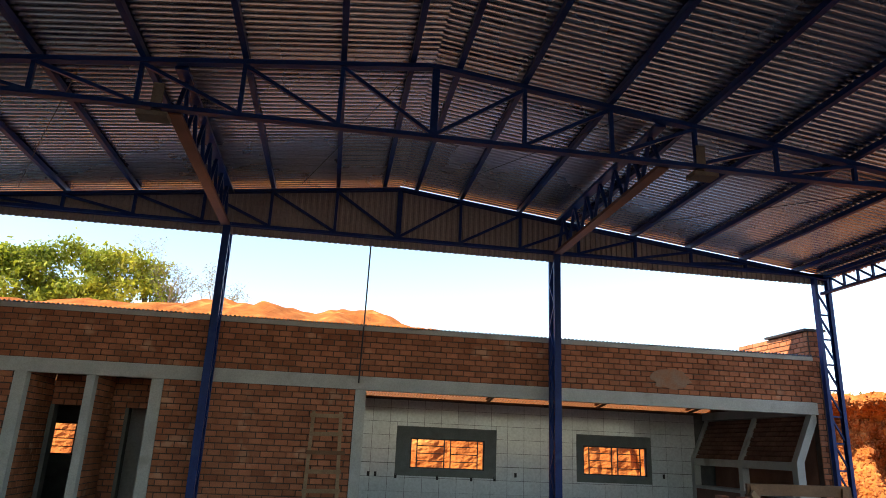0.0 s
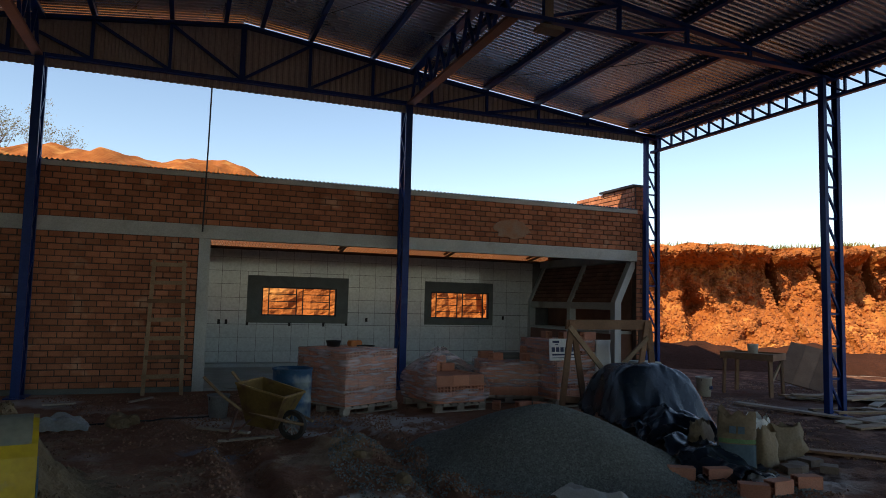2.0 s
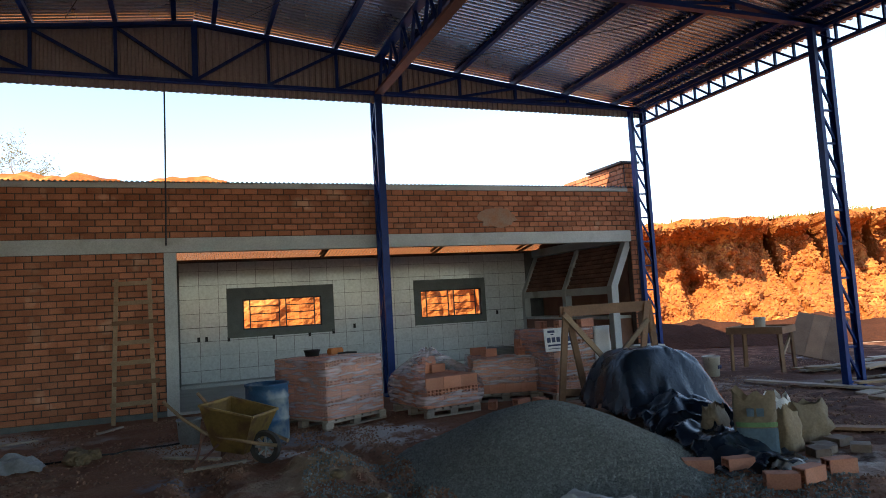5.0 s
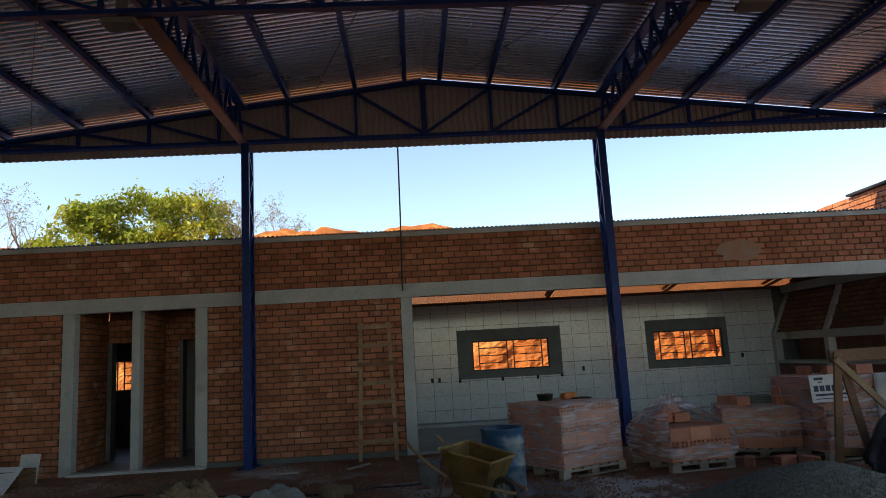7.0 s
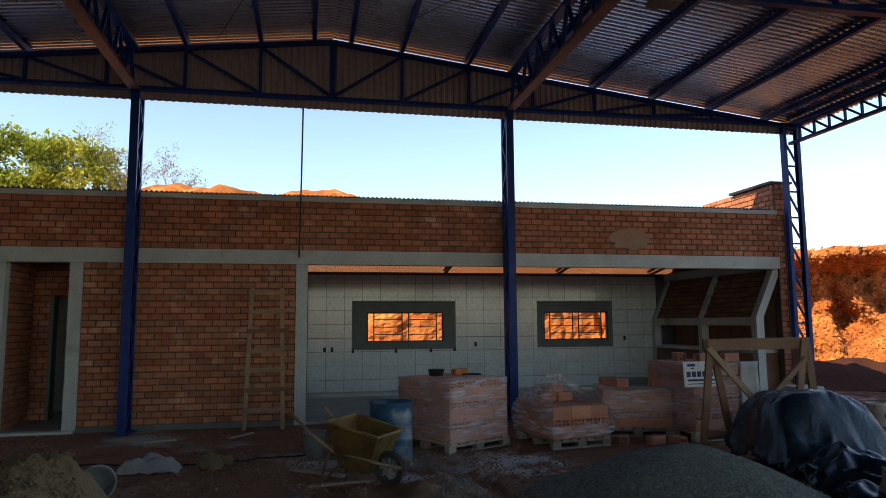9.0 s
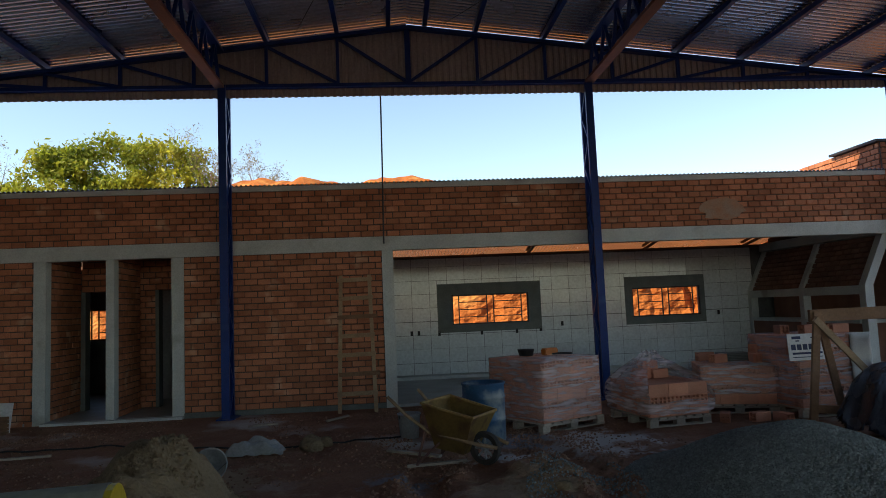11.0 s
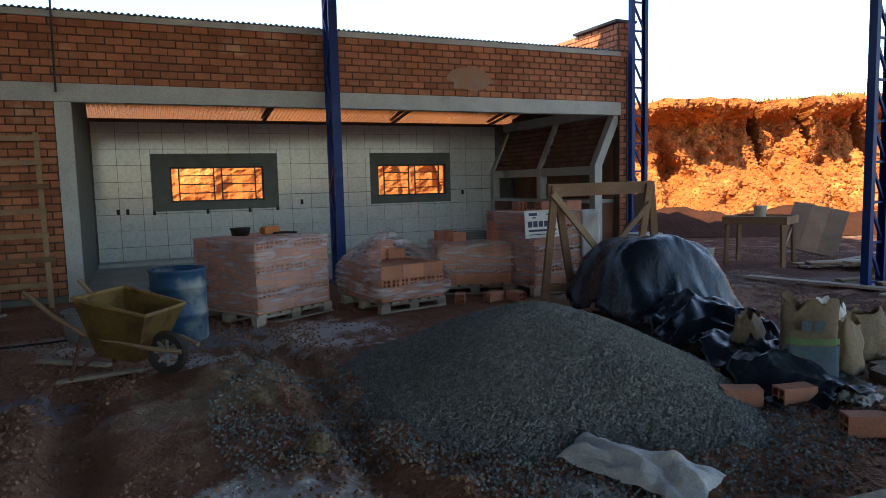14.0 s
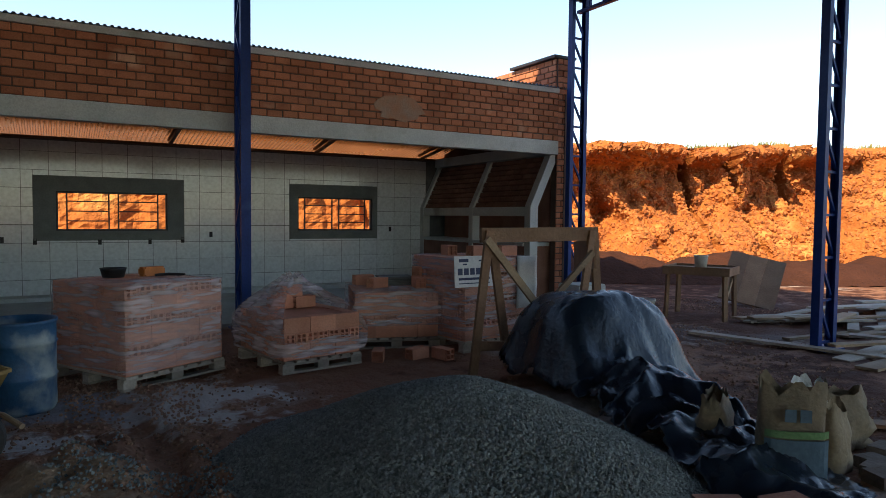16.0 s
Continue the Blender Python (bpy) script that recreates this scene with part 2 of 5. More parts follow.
add_patches(EARTH, [(2.45, 5.1, 0.8), (2.3, 6.3, 0.6), (3.7, 5.5, 0.5), (3.4, 9.7, 0.9), (2.3, 9.2, 0.5), (3.8, 4.2, 0.45), (2.2, 3.6, 0.5)], (0.60, 0.58, 0.56))
add_patches(EARTH, [(1.55, 4.5, 0.32), (1.45, 6.5, 0.3), (1.2, 8.5, 0.45), (1.1, 4.2, 0.3), (2.6, 9.9, 0.6)], (0.23, 0.24, 0.28))
add_patches(EARTH, [(0.6, 5.2, 1.0), (0.4, 7.4, 0.9), (-0.6, 9.0, 0.8), (2.3, 7.9, 0.7)], (0.36, 0.26, 0.17))

for dull in (EARTH, SOIL, SAND, SHADESOIL, GRAVEL, BRICK, BRICK_J):
    dull.node_tree.nodes["Principled BSDF"].inputs["Specular IOR Level"].default_value = 0.15
# shade beside and beyond the open right side, painted into the earth colour
add_patches(EARTH, [(12.5, 10.0, 6.5), (8.6, 6.6, 2.6), (16.0, 16.0, 7.0), (6.5, 3.2, 2.0)], (0.075, 0.028, 0.018))

# ---- building blocks ----
def box(bm, x0, x1, y0, y1, z0, z1, m=None):
    v = [bm.verts.new((x, y, z)) for x in (x0, x1) for y in (y0, y1) for z in (z0, z1)]
    for f in ((0, 1, 3, 2), (4, 6, 7, 5), (0, 4, 5, 1), (2, 3, 7, 6), (0, 2, 6, 4), (1, 5, 7, 3)):
        bm.faces.new([v[i] for i in f])
    if m is not None:
        for a in v:
            a.co = m @ a.co
    return v


def bar(bm, p, q, w, h, up=(0, 0, 1)):
    """A square bar from p to q, w wide and h high."""
    p, q, up = Vector(p), Vector(q), Vector(up)
    d = (q - p).normalized()
    s = d.cross(up)
    if s.length < 1e-3:
        s = d.cross(Vector((1, 0, 0)))
    s.normalize()
    u = s.cross(d)
    v = []
    for c in (p, q):
        for a, b in ((-1, -1), (1, -1), (1, 1), (-1, 1)):
            v.append(bm.verts.new(c + s * a * w / 2 + u * b * h / 2))
    for f in ((3, 2, 1, 0), (4, 5, 6, 7), (0, 1, 5, 4), (1, 2, 6, 5), (2, 3, 7, 6), (3, 0, 4, 7)):
        bm.faces.new([v[i] for i in f])


def tube(bm, pts, radii, seg=10, cap=True):
    """A round tube through points, with a radius at each."""
    rings = []
    for i, p in enumerate(pts):
        p = Vector(p)
        d = (Vector(pts[min(i + 1, len(pts) - 1)]) - Vector(pts[max(i - 1, 0)])).normalized()
        s = d.cross(Vector((0, 0, 1)))
        if s.length < 1e-3:
            s = Vector((1, 0, 0))
        s.normalize()
        u = s.cross(d)
        rings.append([bm.verts.new(p + (s * math.cos(k * math.tau / seg) + u * math.sin(k * math.tau / seg)) * radii[i]) for k in range(seg)])
    for a, b in zip(rings, rings[1:]):
        for k in range(seg):
            bm.faces.new((a[k], a[(k + 1) % seg], b[(k + 1) % seg], b[k]))
    if cap:
        bm.faces.new(rings[0][::-1])
        bm.faces.new(rings[-1])


def lathe(bm, prof, seg=28, m=None):
    """A surface of revolution about z from (radius, z) pairs."""
    rings = [[bm.verts.new((r * math.cos(k * math.tau / seg), r * math.sin(k * math.tau / seg), z)) for k in range(seg)] for r, z in prof]
    for a, b in zip(rings, rings[1:]):
        for k in range(seg):
            bm.faces.new((a[k], a[(k + 1) % seg], b[(k + 1) % seg], b[k]))
    if m is not None:
        for r in rings:
            for v in r:
                v.co = m @ v.co


def mesh_of(bm, name, material, smooth=False):
    bmesh.ops.recalc_face_normals(bm, faces=bm.faces)
    me = bpy.data.meshes.new(name)
    bm.to_mesh(me)
    bm.free()
    me.materials.append(material)
    if smooth:
        me.shade_smooth()
    return me


def part(name, bm, material, parent, label="", smooth=False):
    ob = new(name, mesh_of(bm, name, material, smooth))
    ob.parent = parent
    return tagged(ob, label=label)


def thing(name, label, category, m=None, group="", kind=""):
    ob = new(name)
    ob.empty_display_size = 0.1
    if m is not None:
        ob.matrix_world = m
    return tagged(ob, label, category, group, kind)


def solid(name, bm, material, label, category, kind="", m=None, smooth=False, group=""):
    ob = new(name, mesh_of(bm, name, material, smooth))
    if m is not None:
        ob.matrix_world = m
    return tagged(ob, label, category, group, kind)


def N(x, y, z=0.0, s=1.0):
    return noise.noise(Vector((x * s, y * s, z * s)))


def grid_mesh(name, xs, ys, fn):
    """A mesh over a grid of two parameters; fn gives the place."""
    co = [fn(a, b) for b in ys for a in xs]
    w = len(xs)
    fs = [(j * w + i, j * w + i + 1, (j + 1) * w + i + 1, (j + 1) * w + i) for j in range(len(ys) - 1) for i in range(w - 1)]
    me = bpy.data.meshes.new(name)
    me.from_pydata([tuple(c) for c in co], [], fs)
    me.update()
    return me


def span(a, b, step):
    n = max(1, round((b - a) / step))
    return [a + (b - a) * i / n for i in range(n + 1)]


# ---- ground ----
def smooth_step(a, b, v):
    t = min(max((v - a) / (b - a), 0), 1)
    return t * t * (3 - 2 * t)


def ground_z(x, y):
    near = smooth_step(-9, -7, x) * (1 - smooth_step(15, 18, x)) * (1 - smooth_step(12.6, 13.0, y))
    z = 0.025 * N(x, y, 0, 1.1) + 0.022 * N(x, y, 3, 3.5) + 0.018 * N(x, y, 7, 8.0) + 0.010 * N(x, y, 11, 13.0)
    # two shallow service trenches with their heaped edges
    for cx, w, d, y0, y1 in ((2.98 + 0.06 * math.sin(y * 1.7) + 0.10 * N(0, y, 2, 1.1), 0.12, 0.05, 2.0, 9.6), (3.36 + 0.05 * math.sin(y * 1.3), 0.09, 0.03, 2.0, 5.2), (1.50 + 0.05 * math.sin(y * 1.1 + 1), 0.15, 0.07, 2.5, 9.0)):
        run = smooth_step(y0 - 0.4, y0 + 0.2, y) * (1 - smooth_step(y1 - 0.3, y1 + 0.3, y))
        a = abs(x - cx + 0.05 * N(x, y, 2, 4))
        z -= run * d * (1 - smooth_step(w * 0.6, w * 1.3, a))
        z += run * 0.035 * math.exp(-((a - w * 2.0) / 0.10) ** 2) * (0.6 + 1.3 * N(x, y, 5, 5.0))
    z += 0.12 * math.exp(-(((x - 2.55) / 0.35) ** 2 + ((y - 8.3) / 0.55) ** 2)) * (1 + N(x, y, 1, 5))
    return z * near


XS = [-900, -300, -120, -60, -30, -16, -11, -9, -8] + span(-7, 7.4, 0.042) + span(7.55, 17, 0.15) + [22, 30, 45, 80, 160, 400, 900]
YS = [-900, -300, -100, -40, -20, -8, -3, 0] + span(1.6, 12.9, 0.042) + span(13.2, 24, 0.9) + [30, 45, 80, 160, 400, 900]
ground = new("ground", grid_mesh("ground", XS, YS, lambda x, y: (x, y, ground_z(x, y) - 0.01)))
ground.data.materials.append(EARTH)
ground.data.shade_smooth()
tagged(ground, "bare trampled red earth with pale cement stains, shallow trenches and painted-in shade", "ground", kind="structure")

# ---- cut bank and hill ----
BANK = [(-58.3, 37.4), (-24, 29.5), (9, 22.0), (12.5, 21.4), (16, 19.2), (21, 16.2), (30, 11.5), (48, 2.0)]
seglen = [math.dist(a, b) for a, b in zip(BANK, BANK[1:])]


def bank_at(s):
    for (a, b), ln in zip(zip(BANK, BANK[1:]), seglen):
        if s <= ln or b == BANK[-1]:
            f = s / ln
            d = ((b[0] - a[0]) / ln, (b[1] - a[1]) / ln)
            return a[0] + (b[0] - a[0]) * f, a[1] + (b[1] - a[1]) * f, -d[1], d[0]
        s -= ln


def hill(x, y):
    """How far the land rises behind the bank."""
    left = 1 - smooth_step(3, 24, x)
    h = left * 5.2 * smooth_step(23, 43, y)
    return h + left * smooth_step(26, 40, y) * (0.9 * N(x, y, 4, 0.16) + 0.45 * N(x, y, 2, 0.5) + 0.2 * N(x, y, 9, 1.5))


def bank_point(s, v):
    x, y, nx, ny = bank_at(s)
    top = 3.7 + 0.10 * N(s, 0, 0, 0.5) + 0.08 * N(s, 0, 3, 2.0)
    if v <= 1:
        z = top * v
        gully = abs(N(s + 0.22 * z, 0.12 * z, 0, 0.62))
        out = 0.75 * v ** 1.4 + 0.75 * (0.2 + 0.8 * smooth_step(69, 73, s)) * N(s, z * 0.3, 1, 0.45) + 1.5 * (0.1 + 0.9 * smooth_step(69, 73, s)) * (1 - smooth_step(0.03, 0.13, gully)) * min(1, 2.5 * v) + 0.8 * (0.1 + 0.9 * smooth_step(69, 73, s)) * max(0, N(s, z * 0.35, 12, 0.9)) * v
        out += 0.55 * (0.12 + 0.88 * smooth_step(69, 73, s)) * N(s, z * 0.55, 4, 1.3) + 0.34 * (0.2 + 0.8 * smooth_step(69, 73, s)) * N(s, z * 0.9, 8, 3.2) + 0.15 * (0.5 + 0.5 * smooth_step(69, 73, s)) * N(s, z, 2, 7.0)
        east = smooth_step(69, 73, s)
        spur = smooth_step(0.02, 0.3, N(s, 0.15 * z, 21, 0.42))
        out += east * (1.0 * (1 - spur) * smooth_step(0.2, 0.5, v) * (1 - smooth_step(0.8, 0.95, v)) - 1.3 * spur * max(0, 1 - v) ** 0.8)
        out -= (0.35 + 0.15 * east) * smooth_step(0.84, 0.95, v) * (1 + N(s, 0, 4, 1.5))
        out -= 0.55 * math.exp(-((v - 0.05) / 0.12) ** 2)
        if v == 0:
            z = -0.2
        return x + nx * out, y + ny * out, z
    d = (v - 1)
    px, py = x + nx * (1.3 + d) , y + ny * (1.3 + d)
    return px, py, top + hill(px, py) + 0.08 * N(px, py, 0, 1.2)


S_ALL = span(0, 30, 1.2) + span(30.2, 70.6, 0.14) + span(70.7, 96, 0.085) + span(97, sum(seglen), 1.2)
V_ALL = span(0, 1, 1 / 44) + [1.05, 1.4, 2.2, 4, 7, 10, 13, 15] + span(16, 28, 0.4) + [31, 36, 45, 70, 140]
bank = new("bank", grid_mesh("bank", S_ALL, V_ALL, bank_point))
bank.data.materials.append(SOIL)
tagged(bank, "sunlit orange clay bank cut by an excavator, ragged with gullies", "earth bank", kind="structure")

bmg = bmesh.new()
rg = random.Random(4)
for i in range(2600):
    s = rg.uniform(70, 97)
    p = Vector(bank_point(s, 1 + rg.uniform(0, 0.5) ** 2))
    h, a = rg.uniform(0.08, 0.28), rg.uniform(0, math.tau)
    d = Vector((math.cos(a), math.sin(a), 0)) * 0.02
    tip = p + Vector((rg.uniform(-.12, .12), rg.uniform(-.18, .06), h))
    vs = [bmg.verts.new(c) for c in (p - d - Vector((0, 0, .03)), p + d - Vector((0, 0, .03)), tip)]
    bmg.faces.new(vs)
solid("grass", bmg, GRASS, "dry yellow grass fringing the top of the bank", "grass", kind="stuff")

# heap before the bank; its darkness is painted shade, the sun still reaches it
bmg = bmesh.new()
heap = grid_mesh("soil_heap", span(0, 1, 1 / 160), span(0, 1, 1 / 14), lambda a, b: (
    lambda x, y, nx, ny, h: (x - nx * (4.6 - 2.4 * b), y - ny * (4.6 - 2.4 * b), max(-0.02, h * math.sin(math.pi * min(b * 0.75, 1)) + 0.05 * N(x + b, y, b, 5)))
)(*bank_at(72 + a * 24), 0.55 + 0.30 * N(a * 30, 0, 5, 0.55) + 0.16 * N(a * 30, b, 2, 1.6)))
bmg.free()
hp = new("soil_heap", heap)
heap.materials.append(SHADESOIL)
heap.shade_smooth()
tagged(hp, "loose red soil heaped along the foot of the bank, its shade painted into the colour", "soil", kind="stuff")

# ---- trees behind the hill ----
def limb(bm, p, d, length, r, depth, rnd, tips):
    pts, rad = [p.copy()], [r]
    for i in range(4):
        d = (d + Vector((rnd.uniform(-.25, .25), rnd.uniform(-.25, .25), rnd.uniform(-.05, .2)))).normalized()
        p = p + d * length / 4
        pts.append(p.copy())
        rad.append(r * (1 - 0.16 * (i + 1)))
    tube(bm, pts, rad, 5 if depth else 8, cap=False)
    tips.append(p)
    if depth >= 3:
        return
    for i in range(3):
        k = rnd.choice((2, 3, 4))
        nd = (d + Vector((rnd.uniform(-1, 1), rnd.uniform(-1, 1), rnd.uniform(-.1, .7)))).normalized()
        limb(bm, pts[k], nd, length * rnd.uniform(.5, .75), rad[k] * 0.68, depth + 1, rnd, tips)


def leaves(bm, centres, count, spread, size, rnd):
    for i in range(count):
        c = rnd.choice(centres)
        p = c + Vector((rnd.gauss(0, 1), rnd.gauss(0, 1), rnd.gauss(0, .75))) * spread
        a, b = Vector((rnd.gauss(0, 1), rnd.gauss(0, 1), rnd.gauss(0, 1))).normalized(), Vector((rnd.gauss(0, 1), rnd.gauss(0, 1), rnd.gauss(0, 1))).normalized()
        s = size * rnd.uniform(.6, 1.3)
        bm.faces.new([bm.verts.new(p + q) for q in (a * s, b * s * .6, a * -s, b * -s * .6)])


def tree(x, y, base, height, seed, bushy, label):
    rnd = random.Random(seed)
    t = thing("tree", label, "tree", pose(x, y, base))
    bm, tips = bmesh.new(), []
    if bushy:
        for k in range(3):
            limb(bm, Vector((0, 0, -.3)), Vector((rnd.uniform(-.6, .6), rnd.uniform(-.4, .4), 1)).normalized(), height * .5, height * .03, 1, rnd, tips)
    else:
        limb(bm, Vector((0, 0, -.3)), Vector((0, 0, 1)), height * .55, height * .026, 0, rnd, tips)
        for k in range(2):
            limb(bm, Vector((rnd.uniform(-.5, .5), 0, -.3)), Vector((rnd.uniform(-.5, .5), 0, 1)).normalized(), height * .45, height * .019, 1, rnd, tips)
    part("trunk", bm, BARK, t, "bare branching trunk" if not bushy else "")
    bm = bmesh.new()
    if bushy:
        cs = []
        for k in range(46):
            a, r, h = rnd.uniform(0, math.tau), math.sqrt(rnd.random()), rnd.uniform(0.1, .95)
            w = height * .62 * math.sqrt(max(0.05, 1 - (h - .35) ** 2 * 2.0)) * r
            cs.append(Vector((w * math.cos(a), w * math.sin(a) * .7, h * height)))
        leaves(bm, cs, 6500, height * 0.075, 0.17, rnd)
        part("crown", bm, LEAF, t, "dense yellow-green crown of leaf clumps")
    else:
        leaves(bm, [c for c in tips if c.z > height * .35], 1000, 0.2, 0.06, rnd)
        part("crown", bm, DRYLEAF, t, "sparse dry leaves on thin twigs")


for i, (x, y, base, h, bushy) in enumerate((
        (-20.5, 48, 8.2, 5.0, 1), (-17.0, 49, 8.4, 5.6, 1), (-14.2, 50, 8.4, 5.7, 1), (-24.5, 50, 7.8, 3.4, 1),
        (-11.5, 50, 8.8, 5.8, 0), (-10.2, 48, 8.6, 4.8, 0), (-8.4, 49, 8.5, 4.4, 0), (-6.6, 49, 8.3, 3.9, 0),
        (-25.0, 49, 9.2, 5.2, 0), (-28.0, 50, 9.0, 5.4, 0), (-30.5, 48, 8.2, 5.0, 1), (-12.6, 51, 9.2, 6.2, 0))):
    tree(x, y, base, h, 20 + i, bushy, "bushy green tree on the hill" if bushy else "nearly bare thin-limbed tree on the hill")

# ---- shed: columns, trusses, roof ----
RIDGE_X, RIDGE_Z, SLOPE, HALF = 1.6, 6.27, 0.118, 8.65
GABLE_Y, MID_Y, CHORD_Z = 12.9, 8.6, 5.26


def roof_z(x):
    return RIDGE_Z - SLOPE * abs(x - RIDGE_X)


def sheet(name, length, run, pitch, depth, material, label, m, parent=None):
    """A trapezoidal sheet: ridges across its run, the profile along its length; both faces and a thickness."""
    prof, y = [], 0.0
    while y < length:
        prof += [(y, 0), (y + pitch * .34, 0), (y + pitch * .5, depth), (y + pitch * .84, depth)]
        y += pitch
    co, fs = [], []
    for y, z in prof:
        co += [(0, y, z), (run, y, z), (0, y, z + .004), (run, y, z + .004)]
    for i in range(len(prof) - 1):
        a, b = 4 * i, 4 * i + 4
        fs += [(a, a + 1, b + 1, b), (a + 2, b + 2, b + 3, a + 3)]
    me = bpy.data.meshes.new(name)
    me.from_pydata(co, [], fs)
    me.update()
    me.materials.append(material)
    ob = new(name, me)
    if parent is not None:
        ob.parent = parent
    ob.matrix_local = m
    return ob


roof = thing("shed_roof", "galvanised corrugated roof of the open shed on dark steel purlins", "roof", kind="structure")
ang = math.degrees(math.atan(SLOPE))
for side in (1, -1):
    run = (HALF + 0.35) * math.hypot(1, SLOPE)
    m = pose(RIDGE_X, -13.0, RIDGE_Z + 0.10, 0, ang if side > 0 else 180 - ang, 0)
    if side < 0:
        m = pose(RIDGE_X, 13.14, RIDGE_Z + 0.10, 0, 0, 180) @ pose(0, 0, 0, 0, ang, 0)
    sheet("roof_sheet", 26.14, run, 0.105, 0.036, ZINC, "", m, roof)
bm = bmesh.new()
for side in (1, -1):
    box(bm, RIDGE_X if side > 0 else RIDGE_X - .32, RIDGE_X + .32 if side > 0 else RIDGE_X, -13, 13.15, RIDGE_Z + .135, RIDGE_Z + .14)
part("ridge_cap", bm, ZINC, roof)
PURLINS = [0.30] + [1.15 * k for k in range(1, 8)] + [8.6]
for off in PURLINS:
    for side in (1, -1):
        x = RIDGE_X + side * off
        bm = bmesh.new()
        z = roof_z(x) + .05
        box(bm, x - .035, x + .035, -12.8, 13.05, z - .045, z + .035)
        part("purlin", bm, STEEL, roof)


def truss(y, sheeted, xs0=RIDGE_X - HALF, xs1=RIDGE_X + HALF):
    t = thing("roof_truss", "dark blue welded steel roof truss with a pitched top chord" if not sheeted else "blue steel gable truss backed with grey sheet", "truss", kind="structure")
    bm = bmesh.new()
    bar(bm, (xs0, y, CHORD_Z), (xs1, y, CHORD_Z), .10, .055)
    part("bottom_chord", bm, STEEL, t)
    for side in (1, -1):
        bm = bmesh.new()
        e = RIDGE_X + side * HALF
        bar(bm, (RIDGE_X, y, RIDGE_Z - .04), (e, y, roof_z(e) - .04), .10, .06)
        part("top_chord", bm, STEEL, t)
        for k in range(0, 8):
            x = RIDGE_X + side * 1.15 * k
            zt = roof_z(x) - .07
            if k or side > 0:
                bm = bmesh.new()
                bar(bm, (x, y, CHORD_Z + .02), (x, y, zt), .05 if k else .09, .05, (0, 1, 0))
                part("post", bm, STEEL, t)
            nx = x + side * 1.15
            if k < 7:
                bm = bmesh.new()
                bar(bm, (x, y, CHORD_Z + .03), (nx, y, roof_z(nx) - .07), .045, .045)
                part("diagonal", bm, STEEL, t)
    return t


gable = truss(GABLE_Y, True)
truss(MID_Y, False)
truss(MID_Y - 4.3, False)
truss(MID_Y - 8.6, False)
truss(MID_Y - 12.9, False)
# sheeting behind the gable truss, cut to the pitch
co, fs = [], []
x, step = RIDGE_X - HALF - .1, 0.105
prof = []
while x < RIDGE_X + HALF + .1:
    prof += [(x, 0), (x + step * .38, 0), (x + step * .5, .025), (x + step * .88, .025)]
    x += step
for x, d in prof:
    co += [(x, 13.0 + d, CHORD_Z - .15), (x, 13.0 + d, roof_z(x) + .0)]
fs = [(2 * i, 2 * i + 2, 2 * i + 3, 2 * i + 1) for i in range(len(prof) - 1)]
me = bpy.data.meshes.new("gable_sheet")
me.from_pydata(co, [], fs)
me.update()
me.materials.append(ZINC_GABLE)
g = new("gable_sheet", me)
g.parent = gable
g.modifiers.new("thickness", "SOLIDIFY").thickness = 0.004

# trusses along the shed over the two inner columns
for cx in (-1.43, 4.62):
    t = thing("longitudinal_truss", "steel lattice girder from the gable column to the middle truss", "truss", kind="structure")
    z0, z1 = CHORD_Z - .02, roof_z(cx) - .08
    for nm, z, mt in (("bottom_chord", z0, RUST), ("top_chord", z1, STEEL)):
        bm = bmesh.new()
        box(bm, cx - .075, cx + .075, MID_Y + .06, GABLE_Y - .06, z - .025, z + .025)
        part(nm, bm, mt, t, "reddish primed lower chord" if mt is RUST else "")
    n = 7
    L = (GABLE_Y - MID_Y - .2) / n
    for i in range(n):
        a = MID_Y + .1 + i * L
        bm = bmesh.new()
        bar(bm, (cx, a, z0), (cx, a + L / 2, z1), .05, .035)
        part("web", bm, STEEL, t)
        bm = bmesh.new()
        bar(bm, (cx, a + L / 2, z1), (cx, a + L, z0), .05, .035)
        part("web", bm, STEEL, t)

# lattice eave beam along the open side
for ex in (RIDGE_X + HALF - .05, RIDGE_X - HALF + .05):
    t = thing("eave_beam", "blue steel lattice eave beam along the open side", "beam", kind="structure")
    for z in (4.93, 5.22):
        bm = bmesh.new()
        box(bm, ex - .04, ex + .04, -12.5, 13.0, z - .025, z + .025)
        part("chord", bm, STEEL, t)
    k, y = 0, -4.2
    while y < 12.7:
        bm = bmesh.new()
        bar(bm, (ex, y, 4.95), (ex, y + .36, 5.2), .04, .03)
        part("web", bm, STEEL, t)
        bm = bmesh.new()
        bar(bm, (ex, y + .36, 4.95), (ex, y + .36, 5.2), .04, .03, (0, 1, 0))
        part("web", bm, STEEL, t)
        y += .36


